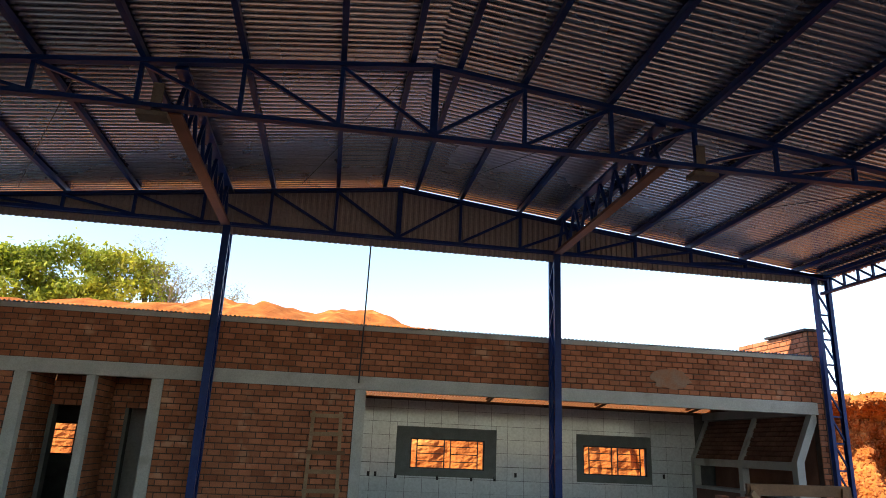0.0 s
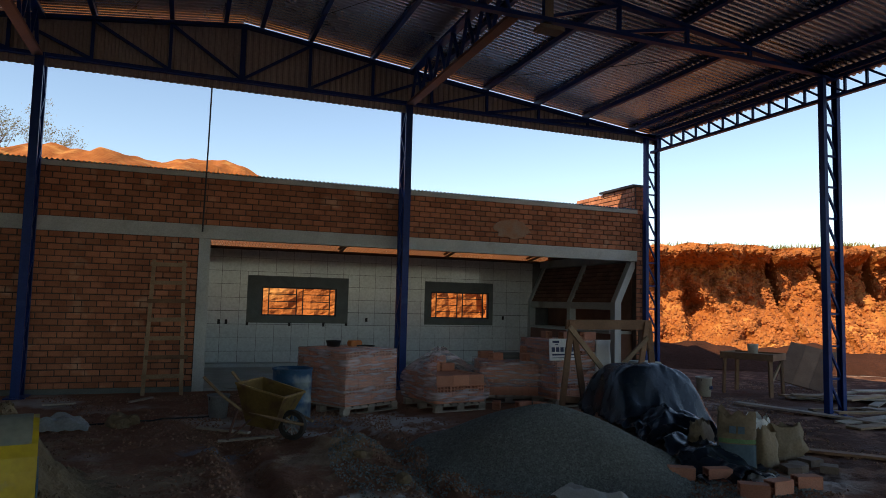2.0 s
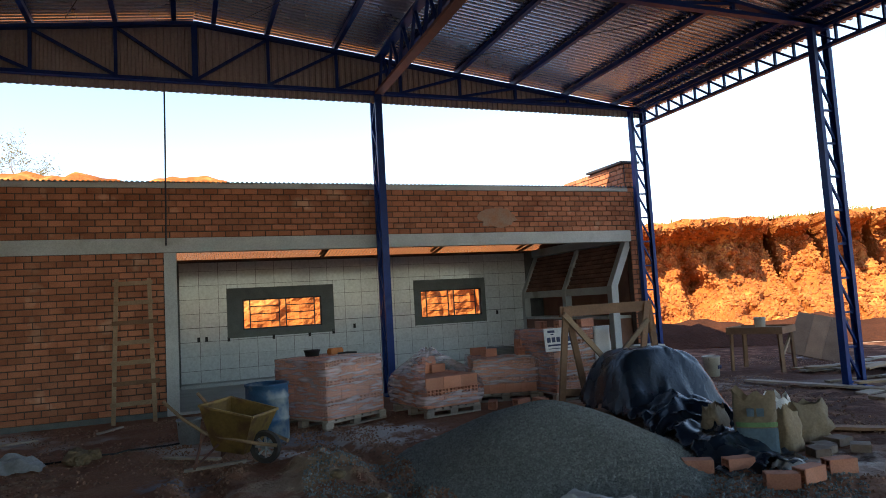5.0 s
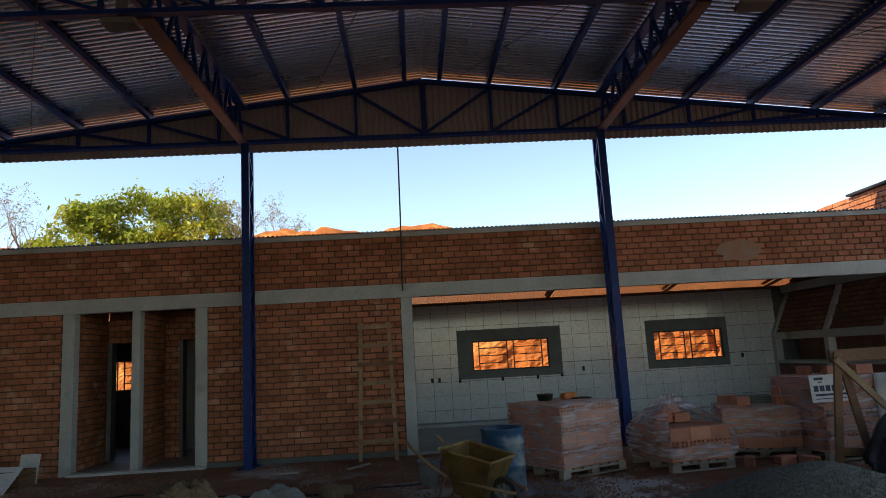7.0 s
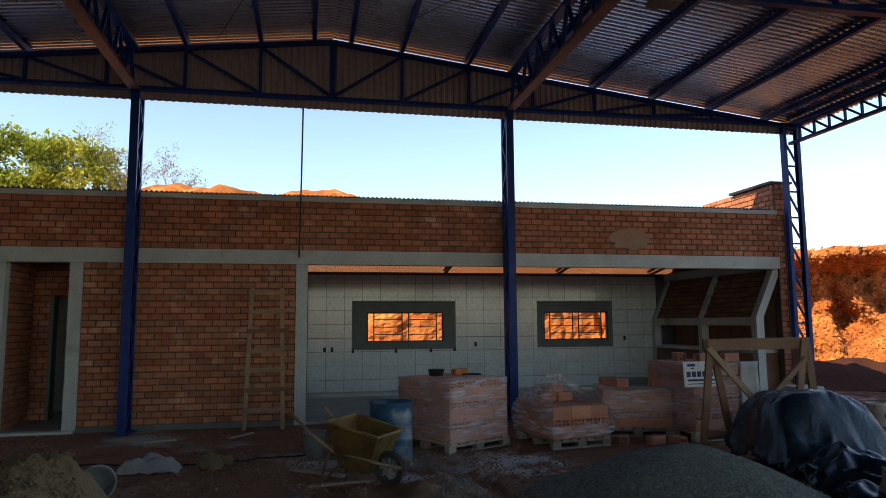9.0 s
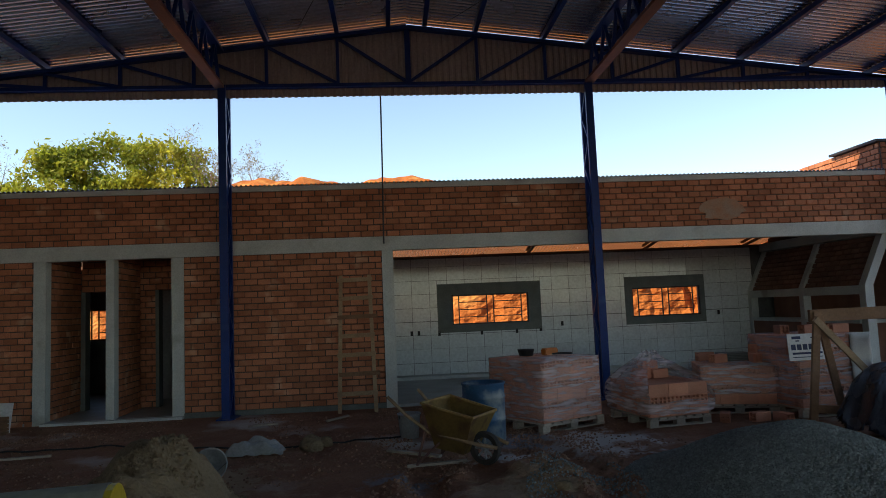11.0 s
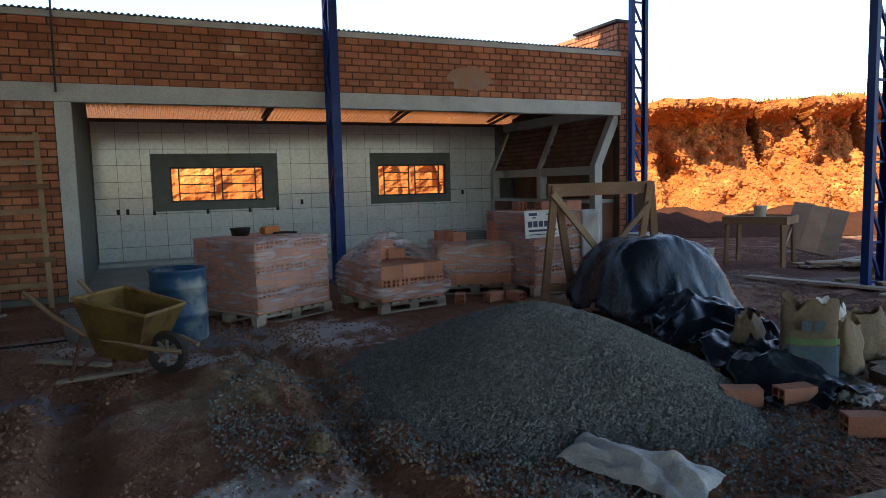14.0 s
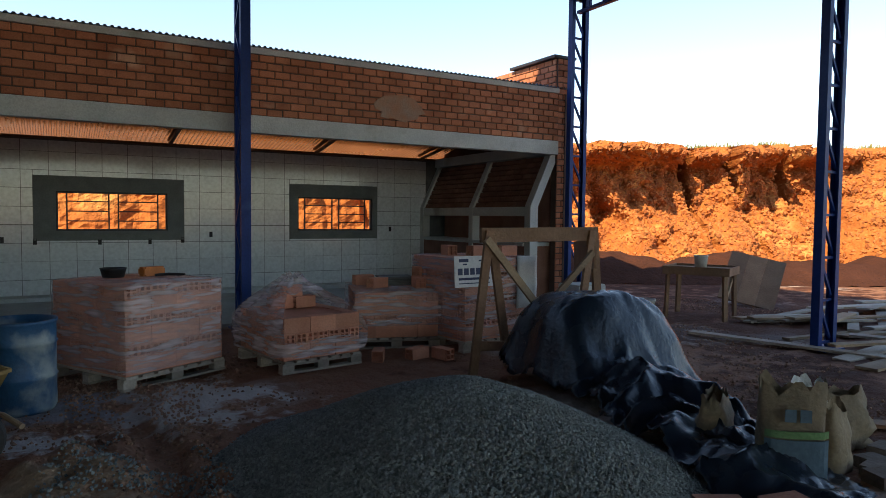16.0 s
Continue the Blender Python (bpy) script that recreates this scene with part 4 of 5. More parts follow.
def on_gravel(rnd):
    x, y = rnd.uniform(3.1, 6.1), rnd.uniform(5.65, 9.3)
    z = gravel_z(x, y)
    return (x, y, z + .004) if z > -.02 else None


scatter("gravel_stones", 42000, on_gravel, .0105, STONE, "loose grey crushed stones covering the gravel heap", "gravel", 2)


def on_gravel_edge(rnd):
    a, r = rnd.uniform(2.4, 5.6), rnd.uniform(1.0, 1.9)
    x, y = 4.5 + 1.2 * r * math.cos(a), 7.3 + 1.35 * r * math.sin(a)
    return (x, y, ground_z(x, y)) if N(x, y, 0, 1.5) > -.15 else None


scatter("stray_gravel", 7000, on_gravel_edge, .010, STONE, "stray grey stones scattered round the gravel heap", "gravel", 3)
CLOD = mat("earth_clods", (0.36, 0.21, 0.14), (0.25, 0.13, 0.08), 0.95, scale=6, fine=40, bump=0.3, vary=0.4, island=True)


def on_earth(rnd):
    x, y = rnd.uniform(-7, 13), rnd.uniform(1.5, 13)
    near_trench = min(abs(x - 3.25), abs(x - 1.75), abs(x - 2.7), abs(x - 1.15))
    if rnd.random() > (.9 if near_trench < .2 else .28) or N(x, y, 6, .8) < -.1:
        return None
    return (x, y, ground_z(x, y) - .006)


def on_sand(rnd):
    x, y = rnd.uniform(-2.0, 1.1), rnd.uniform(4.6, 8.6)
    z = sand_z(x, y)
    return (x, y, z) if z > .0 and N(x, y, 2, 1.3) > -.05 else None


scatter("sand_clods", 5000, on_sand, .015, SAND, "small clods of damp sand on the heap", "sand", 9)
scatter("earth_clods", 26000, on_earth, .014, CLOD, "crumbly clods of earth and mortar strewn about", "rubble", 5)


def on_bank(rnd):
    s, v = rnd.uniform(71, 96), rnd.uniform(.02, .98)
    return bank_point(s, v)


SOILCLOD = mat("clay_lumps", (0.46, 0.165, 0.045), (0.30, 0.088, 0.025), 0.95, scale=2, fine=20, bump=0.5, vary=0.3, island=True)
scatter("clay_lumps", 15000, on_bank, .07, SOILCLOD, "crumbling clay lumps clinging to the bank", "clay", 6)

# ---- bricks on pallets ----
_hollow = {}


def hollow_brick(l=.235, w=.115, h=.115, cols=2, rows=2):
    """A hollow clay block, channels along its length and open at both ends."""
    key = (l, w, h, cols, rows)
    if key in _hollow:
        return _hollow[key]
    bm = bmesh.new()
    t = .011
    cw, chh = (w - t * (cols + 1)) / cols, (h - t * (rows + 1)) / rows
    ys = sorted([-w / 2 + i * (cw + t) for i in range(cols + 1)] + [-w / 2 + t + i * (cw + t) for i in range(cols + 1)])
    zs = sorted([i * (chh + t) for i in range(rows + 1)] + [t + i * (chh + t) for i in range(rows + 1)])
    for x, d in ((-l / 2, .05), (l / 2, -.05)):
        for i in range(len(ys) - 1):
            for j in range(len(zs) - 1):
                q = [(ys[i], zs[j]), (ys[i + 1], zs[j]), (ys[i + 1], zs[j + 1]), (ys[i], zs[j + 1])]
                hole = i % 2 == 1 and j % 2 == 1
                f = [bm.verts.new((x, a, b)) for a, b in q]
                if not hole:
                    bm.faces.new(f)
                else:
                    g = [bm.verts.new((x + d, a, b)) for a, b in q]
                    bm.faces.new(g)
                    for k in range(4):
                        bm.faces.new((f[k], f[(k + 1) % 4], g[(k + 1) % 4], g[k]))
    for q in (((-w / 2, 0), (w / 2, 0)), ((w / 2, 0), (w / 2, h)), ((w / 2, h), (-w / 2, h)), ((-w / 2, h), (-w / 2, 0))):
        bm.faces.new([bm.verts.new(p) for p in ((-l / 2, *q[0]), (l / 2, *q[0]), (l / 2, *q[1]), (-l / 2, *q[1]))])
    bmesh.ops.remove_doubles(bm, verts=bm.verts, dist=1e-5)
    _hollow[key] = mesh_of(bm, "hollow_brick", BLOCK)
    return _hollow[key]


def pallet_parts(parent, w, d, slats=7, h=.12):
    for i in range(slats):
        x = -w / 2 + (i + .5) * w / slats
        bm = bmesh.new()
        box(bm, x - w / slats * .37, x + w / slats * .37, -d / 2, d / 2, h - .02, h)
        part("slat", bm, PALEWOOD, parent)
    for y in (-d / 2 + .05, 0, d / 2 - .05):
        bm = bmesh.new()
        box(bm, -w / 2, w / 2, y - .045, y + .045, h - .042, h - .021)
        part("stringer", bm, PALEWOOD, parent)
        bm = bmesh.new()
        box(bm, -w / 2, w / 2, y - .045, y + .045, 0, .02)
        part("runner", bm, PALEWOOD, parent)
        for x in (-w / 2 + .06, 0, w / 2 - .06):
            bm = bmesh.new()
            box(bm, x - .06, x + .06, y - .04, y + .04, .021, h - .043)
            part("block", bm, PALEWOOD, parent)


def brick_stack(parent, w, d, layers, z0, seed, extra=()):
    """Layers of hollow bricks round the outside of a load, alternately ends out and sides out."""
    rnd = random.Random(seed)
    z = z0
    for k in range(layers):
        ends = k % 2 == 1
        h = .10 if ends else .15
        core = .26 if ends else .13
        for side in range(4):
            ln = w if side % 2 == 0 else d
            off = (d if side % 2 == 0 else w) / 2
            n = max(1, round((ln - (0 if side % 2 == 0 else 2 * core)) / (.118 if ends else .245)))
            use = ln - (0 if side % 2 == 0 else 2 * core)
            for i in range(n):
                c = -use / 2 + (i + .5) * use / n
                ob = new("brick", hollow_brick(.24, use / n - .004 if ends else .115, h - .004, 2, 2) if ends else hollow_brick(round(use / n - .004, 3), .115, h - .004, 2, 3))
                ob.parent = parent
                a = side * 90
                inset = .12 if ends else .0575
                m = pose(0, 0, 0, 0, 0, a) @ pose(c, -off + inset + rnd.uniform(-.004, .004), z, 0, 0, 90 if ends else 0)
                ob.matrix_local = m
        z += h
    bm = bmesh.new()
    box(bm, -w / 2 + .1, w / 2 - .1, -d / 2 + .1, d / 2 - .1, z0, z - .012)
    part("inner_bricks", bm, BLOCK, parent)
    return z


def wrap(parent, w, d, z0, z1, seed, label, puff=.012):
    """Clear film round a load, wrinkled."""
    bm = bmesh.new()
    cols, rows = 72, 22
    per = 2 * (w + d)
    ring = []
    for j in range(rows + 1):
        z = z0 + (z1 - z0) * j / rows
        row = []
        for i in range(cols):
            s = per * i / cols
            if s < w: x, y, nx, ny = -w / 2 + s, -d / 2, 0, -1
            elif s < w + d: x, y, nx, ny = w / 2, -d / 2 + s - w, 1, 0
            elif s < 2 * w + d: x, y, nx, ny = w / 2 - (s - w - d), d / 2, 0, 1
            else: x, y, nx, ny = -w / 2, d / 2 - (s - 2 * w - d), -1, 0
            o = puff + .012 * (1 + N(s * 2.2, z * 12, seed, 1.0)) + .006 * N(s * 9, z * 5, seed, 1.0)
            row.append(bm.verts.new((x + nx * o, y + ny * o, z)))
        ring.append(row)
    for a, b in zip(ring, ring[1:]):
        for i in range(cols):
            bm.faces.new((a[i], a[(i + 1) % cols], b[(i + 1) % cols], b[i]))
    c = bm.verts.new((0, 0, z1 + .012))
    for i in range(cols):
        bm.faces.new((ring[-1][i], ring[-1][(i + 1) % cols], c))
    part("stretch_film", bm, FILM, parent, label, smooth=True)


p1 = thing("brick_pallet", "full pallet of pink hollow bricks wrapped in clear film", "brick pallet", pose(3.16, 10.95, 0, 0, 0, 29), group="brick pallets")
pallet_parts(p1, 1.05, 1.08)
top1 = brick_stack(p1, 1.0, 1.04, 6, .122, 1)
wrap(p1, 1.0, 1.04, .14, top1 + .004, 3, "tight cloudy stretch film")
p2 = thing("brick_pallet", "half-used pallet of orange bricks under loose torn film", "brick pallet", pose(4.62, 10.78, 0, 0, 0, 10), group="brick pallets")
pallet_parts(p2, .86, 1.0)
top2 = brick_stack(p2, .82, .96, 3, .122, 2)
for i, (x, y, a) in enumerate(((-.12, .18, 0), (.13, .16, 4), (.02, .34, 90), (-.05, .33, 80), (.0, .2, 3))):
    ob = new("brick", hollow_brick())
    ob.parent = p2
    ob.matrix_local = pose(x, y, top2 + (.116 if i == 4 else 0), 0, 0, a)
bm = bmesh.new()
cols = 56
ring = []
for j in range(15):
    f = j / 14
    row = []
    for i in range(cols):
        a = math.tau * i / cols
        ex = 1 / max(abs(math.cos(a)) / .47, abs(math.sin(a)) / .54)
        rr = ex * (1 - .9 * smooth_step(.5, 1, f)) + .03 + .05 * N(math.cos(a) * 3, math.sin(a) * 3, f * 4, 1.3)
        z = .16 + .42 * f ** .8 + (.30 * smooth_step(.45, 1, f)) + .035 * N(math.cos(a) * 2, math.sin(a) * 2, f * 3, 1.6)
        cx, cy = 0, .14 * smooth_step(.3, 1, f)
        row.append(bm.verts.new((cx + rr * math.cos(a), cy + rr * math.sin(a), z)))
    ring.append(row)
for j, (a, b) in enumerate(zip(ring, ring[1:])):
    for i in range(cols):
        ang_i = 360 * i / cols
        if 225 < ang_i < 315 and 4 <= j <= 10:
            continue
        bm.faces.new((a[i], a[(i + 1) % cols], b[(i + 1) % cols], b[i]))
part("loose_film", bm, FILM_LOOSE, p2, "torn cloudy film pulled into a peak", smooth=True)
p3 = thing("brick_pallet", "pallet of hollow bricks with film slipped halfway down", "brick pallet", pose(5.93, 11.35, 0, 0, 0, -18), group="brick pallets")
pallet_parts(p3, .98, .98)
top3 = brick_stack(p3, .94, .94, 4, .122, 3)
wrap(p3, .97, .97, .26, top3 + .03, 5, "loose stretch film", .02)
p4 = thing("brick_pallet", "tall pallet of hollow bricks wrapped in film", "brick pallet", pose(6.76, 10.88, 0, 0, 0, 6), group="brick pallets")
pallet_parts(p4, 1.06, 1.06)
top4 = brick_stack(p4, 1.0, 1.0, 7, .122, 4)
wrap(p4, 1.0, 1.0, .14, top4 + .004, 7, "tight stretch film")

bm = bmesh.new()
box(bm, .22, .525, -.548, -.535, .44, top4 + .012)
bmesh.ops.subdivide_edges(bm, edges=bm.edges[:], cuts=6, use_grid_fill=True)
for v in bm.verts:
    v.co.y += .02 * N(v.co.x * 9, v.co.z * 6, 3)
part("white_sheet", bm, WHITEBAG, p4, "white plastic sheet hanging over one corner", smooth=True)
for i in range(5):
    bm = bmesh.new()
    box(bm, -.2, .2, -.14, .14, 0, .018)
    solid("slate", bm, PLASTER, "thin grey slab stacked on a brick pallet", "slab", m=pose(6.0 + .015 * (i % 2), 11.42, top3 + .036 + .022 * i, 0, 0, -18 + 5 * (i % 3)), group="stacked slabs")


def loose_brick(x, y, z, rz, rx=0, ry=0, label="loose orange hollow brick"):
    ob = tagged(new("hollow_brick", hollow_brick()), label, "brick", "loose bricks")
    ob.matrix_world = pose(x, y, z, rx, ry, rz)


for x, y, z, r in ((5.68, 11.2, top3 + .034, 20), (6.12, 11.02, top3 + .034, 75), (6.26, 11.2, top3 + .034, 10), (6.25, 11.2, top3 + .15, 30), (5.68, 11.6, top3 + .034, 0),
                   (6.7, 10.7, top4 + .008, 15), (7.05, 10.6, top4 + .008, 5), (6.45, 10.9, top4 + .008, 80)):
    loose_brick(x, y, z, r, label="orange hollow brick resting upon a wrapped pallet")
for x, y, r in ((5.28, 6.32, -30), (5.56, 6.16, -12), (5.46, 5.64, -32), (5.72, 5.62, 5), (6.16, 5.72, -15), (4.66, 3.95, 118), (5.75, 10.35, 15), (5.35, 10.45, 60), (6.0, 10.25, 100), (-5.0, 10.9, 30), (-5.3, 11.05, 80), (-5.45, 10.7, 10)):
    loose_brick(x, y, ground_z(x, y) - .004, r)
loose_brick(4.50, 3.78, -.0, 36)

# things lying on the first pallet
bm = bmesh.new()
lathe(bm, [(.001, .03), (.08, .03), (.105, .085), (.115, .085), (.11, .075), (.09, .0), (.001, .0)], 20, pose(0, 0, 0, 0, 0, 0))
solid("rubber_bowl", bm, DARK, "black rubber mixing bowl on the wrapped bricks", "bowl", m=pose(2.95, 11.0, top1 + .018), smooth=True)
bm = bmesh.new()
box(bm, -.11, .11, -.045, .045, 0, .085)
bmesh.ops.bevel(bm, geom=bm.edges[:], offset=.018, segments=2)
solid("orange_box", bm, ORANGE, "small orange plastic tool box on the wrapped bricks", "box", m=pose(3.28, 11.05, top1 + .018, 0, 0, 30))
bm = bmesh.new()
tube(bm, [(-.12, 0, .012), (0, .02, .016), (.09, 0, .012), (.14, -.03, .012)], [.012, .014, .014, .01], 8)
solid("black_handle_tool", bm, DARK, "short black-handled hand tool on the bricks", "tool", m=pose(3.42, 10.98, top1 + .016))

# supplier's board on the tall pallet
sg = thing("sign_board", "small white board with dark blue lettering on the brick pallet", "sign", pose(6.36, 10.20, .73, -4, 0, 4))
bm = bmesh.new()
box(bm, -.26, .26, 0, .008, 0, .33)
part("panel", bm, WHITE, sg)
for x0, x1, z0, z1 in ((-.20, -.08, .265, .30), (-.15, -.10, .235, .25), (.06, .17, .27, .285), (-.22, -.16, .13, .20), (-.14, -.08, .13, .20), (-.06, 0, .13, .20), (.02, .09, .13, .20), (.11, .18, .13, .20), (-.21, .2, .075, .10), (-.21, .2, .035, .045)):
    bm = bmesh.new()
    box(bm, x0, x1, -.004, -.0005, z0, z1)
    part("print", bm, NAVY, sg)

# timber trestle
tr = thing("trestle", "rough timber trestle with braced legs beside the pallets", "trestle")
for a, b, w in (((5.84, 9.42, 0), (6.06, 9.5, 1.34), .085), ((6.36, 9.58, 0), (6.08, 9.5, 1.30), .085), ((7.05, 9.4, 0), (7.36, 9.5, 1.34), .085), ((7.62, 9.62, 0), (7.42, 9.55, 1.36), .10), ((6.0, 9.46, 1.27), (6.85, 9.46, .35), .07), ((6.45, 9.44, .35), (7.32, 9.44, 1.12), .06), ((5.9, 9.48, .26), (6.6, 9.48, .20), .09)):
    bm = bmesh.new()
    bar(bm, a, b, .035, w, (1, 0, 0))
    part("leg", bm, DARKWOOD if w > .08 else WOOD, tr)
bm = bmesh.new()
bar(bm, (5.98, 9.53, 1.30), (7.45, 9.53, 1.31), .04, .14)
part("top_rail", bm, DARKWOOD, tr)
bm = bmesh.new()
bar(bm, (7.4, 9.5, 1.12), (7.75, 10.2, 1.02), .03, .35)
part("end_board", bm, DARKWOOD, tr)
bm = bmesh.new()
box(bm, 7.55, 7.95, 9.9, 10.25, -.02, .72)
bmesh.ops.bevel(bm, geom=bm.edges[:], offset=.02, segments=1)
solid("concrete_block_stack", bm, CONCRETE, "pale stack of cement blocks behind the trestle", "blocks")

# ---- black plastic sheet over a heap, with its slack folds ----
def tarp_place(u, v):
    x, y = 5.2 + 2.3 * u, 5.75 + 3.6 * v
    h = (.79 + .05 * N(x, y, 6, 2)) * math.exp(-(abs((x - 6.60 - .1 * N(y, 0, 0, 2)) / .70) ** 7 + abs((y - 8.72) / .52) ** 5)) * (1 - .16 * max(0, x - 6.5))
    h += .36 * math.exp(-(((x - 6.35) / .5) ** 2 + ((y - 7.75) / .5) ** 2))
    h += .20 * math.exp(-(((x - 5.75 - .1 * (y - 6.5)) / .33) ** 2 + ((y - 6.8) / .7) ** 2))
    fold = 1 - abs(math.sin(4.5 * (x + .5 * y) + 5.5 * N(x, y, 0, 1.7))) ** .6
    f2 = N(x + .6 * y, y * .35, 3, 4.2)
    amp = .11 * (1 - smooth_step(7.5, 8.5, y)) + .018
    z = h + amp * (fold - .35) * (1 if h > .06 else .5) + .045 * f2 * (.4 + amp * 6) + .035 * N(x, y, 5, 9) * (amp * 8) + .05 * abs(N(x + .3 * y, y, 7, 3.5)) + .022 * abs(N(x, y, 1, 8))
    return x + .05 * N(x, y, 9, 3), y + .05 * N(x, y, 2, 3), max(z, ground_z(x, y) + .006 + .01 * fold)


def inside_tarp(x, y):
    r1 = abs((x - 6.62) / .76) ** 5 + abs((y - 8.68) / .68) ** 5
    cx = 5.65 + .42 * (y - 6.0)
    r2 = abs(x - cx) < .42 + .12 * (y - 6) + .1 * N(x, y, 0, 2.5) and 6.0 + .15 * N(x, 0, 0, 4) < y < 8.5
    return r1 < 1 + .2 * N(x, y, 1, 2) or r2


us, vs_ = span(0, 1, 1 / 110), span(0, 1, 1 / 170)
me = grid_mesh("plastic_sheet", us, vs_, tarp_place)
bm = bmesh.new()
bm.from_mesh(me)
drop = [f for f in bm.faces if not inside_tarp(*f.calc_center_median().xy)]
bmesh.ops.delete(bm, geom=drop, context="FACES")
bpy.data.meshes.remove(me)
tp = solid("plastic_sheet", bm, TARP, "crumpled black polythene sheet draped over a heap", "plastic sheet", smooth=True)
tp.location.x = 0.08
tp.modifiers.new("thickness", "SOLIDIFY").thickness = .004


def sack(name, x, y, w, d, h, rz, material, label, seed, lean=0, crumple=.05):
    """An upright, half-empty crumpled sack with an open torn top."""
    t = thing(name, label, "sack", pose(x, y, ground_z(x, y) - .01, lean, 0, rz), group="cement sacks")
    bm = bmesh.new()
    ring, cols, rows = [], 28, 12
    for j in range(rows + 1):
        f = j / rows
        row = []
        for i in range(cols):
            a = math.tau * i / cols
            c, s = math.cos(a), math.sin(a)
            k = (abs(c) ** 5 + abs(s) ** 5) ** (-1 / 5)
            o = 1 + crumple * 3.5 * N(c * 2, s * 2, f * 3 + seed, 1.5) + crumple * N(c * 5, s * 5, f * 7 + seed, 1.5)
            pinch = 1 - .5 * smooth_step(.45, 1, f) * (1 - .5 * N(c * 2, seed, 0, 1))
            top = h * f * (1 + (.22 * N(c * 2, s * 2, seed, 1.3) if f > .85 else 0))
            row.append(bm.verts.new((c * k * w / 2 * o, s * k * d / 2 * o * pinch, top)))
        ring.append(row)
    bm.faces.new(ring[0][::-1])
    for a, b in zip(ring, ring[1:]):
        for i in range(cols):
            bm.faces.new((a[i], a[(i + 1) % cols], b[(i + 1) % cols], b[i]))
    part("sack_body", bm, material, t, smooth=True)
    return t


s1 = sack("paper_sack", 6.10, 6.48, .34, .18, .54, -38, PAPER, "open cement sack of tan paper printed blue and green", 1)
for z0, z1, mt, o in ((.02, .26, PAPER_BLUE, .014), (.27, .31, PAPER_GREEN, .013)):
    bm = bmesh.new()
    for i in range(12):
        x0, x1 = -.17 + .34 * i / 12, -.17 + .34 * (i + 1) / 12
        y = lambda q: -.112 * (max(0, 1 - abs(q / .19) ** 3)) ** (1 / 3) - o
        f = [bm.verts.new(p) for p in ((x0, y(x0), z0), (x1, y(x1), z0), (x1, y(x1), z1), (x0, y(x0), z1))]
        bm.faces.new(f)
    bmesh.ops.remove_doubles(bm, verts=bm.verts, dist=1e-4)
    pp = part("print", bm, mt, s1)
    pp.modifiers.new("thickness", "SOLIDIFY").thickness = .003
for r in ((-.05, .40), (.03, .40)):
    bm = bmesh.new()
    box(bm, r[0] - .03, r[0] + .03, -.135, -.13, r[1] - .035, r[1] + .035)
    part("print", bm, PAPER_BLUE, s1)
sack("paper_sack", 6.42, 6.42, .22, .16, .38, 10, PAPER, "crumpled tan paper cement sack", 2)
sack("paper_sack", 6.12, 7.0, .36, .22, .38, 30, PAPER, "brown paper cement sack slumped against the sheet", 3, crumple=.08)
sack("paper_sack", 6.95, 6.7, .42, .26, .36, -10, PAPER, "torn brown paper sack", 4, crumple=.1)
sack("plastic_sack", 6.55, 6.66, .28, .2, .46, 0, WHITEBAG, "crumpled white plastic sack among the cement sacks", 5, crumple=.12)
for x, y, r, a in ((6.62, 6.25, 10, .2), (6.9, 6.1, 40, .16), (6.45, 6.15, -20, .14), (6.75, 6.35, 80, .15), (7.0, 6.4, 5, .2)):
    bm = bmesh.new()
    box(bm, -a / 2, a / 2, -.08, .08, 0, .07)
    bmesh.ops.bevel(bm, geom=bm.edges[:], offset=.008, segments=1)
    solid("paving_block", bm, RUBBLE, "broken grey cement block on the earth", "block", m=pose(x, y, ground_z(x, y) - .01, 0, 0, r), group="broken blocks")

def lying_bag(name, x, y, l, w, h, rz, material, label, seed):
    turn = radians(rz)

    def at(u, v):
        a, b = (u - .5) * l * (1 + .08 * N(v * 3, seed, 0, 1)), (v - .5) * w * (.75 + .3 * u + .12 * N(u * 4, seed, 2, 1))
        px, py = x + a * math.cos(turn) - b * math.sin(turn), y + a * math.sin(turn) + b * math.cos(turn)
        under = max(ground_z(px, py), gravel_z(px, py)) - ground_z(x, y)
        return a, b, under + h * (max(0, math.sin(math.pi * u)) ** .45) * (max(0, math.sin(math.pi * v)) ** .5) * (.7 + .6 * N(u * 3, v * 3, seed, 1.3)) + .02 * N(u * 9, v * 9, seed, 1)

    me = grid_mesh(name, span(0, 1, 1 / 40), span(0, 1, 1 / 24), at)
    me.materials.append(material)
    me.shade_smooth()
    ob = tagged(new(name, me), label, "sack")
    ob.matrix_world = pose(x, y, ground_z(x, y) + .004, 0, 0, rz)


lying_bag("plastic_sack", 4.06, 5.86, .74, .36, .11, -66, WHITEBAG, "empty white woven sack lying flat on the earth", 3)
lying_bag("plastic_sack", 5.95, 6.02, .3, .22, .07, 20, WHITEBAG, "scrap of white plastic on the earth", 6)
lying_bag("filled_sack", -.42, 10.1, .66, .30, .20, 4, GREYPAIL, "long pale filled sack lying on the earth", 8)
lying_bag("paper_scrap", 1.47, 6.4, .36, .22, .03, 80, RUBBLE, "wet grey paper scrap in the trench", 9)

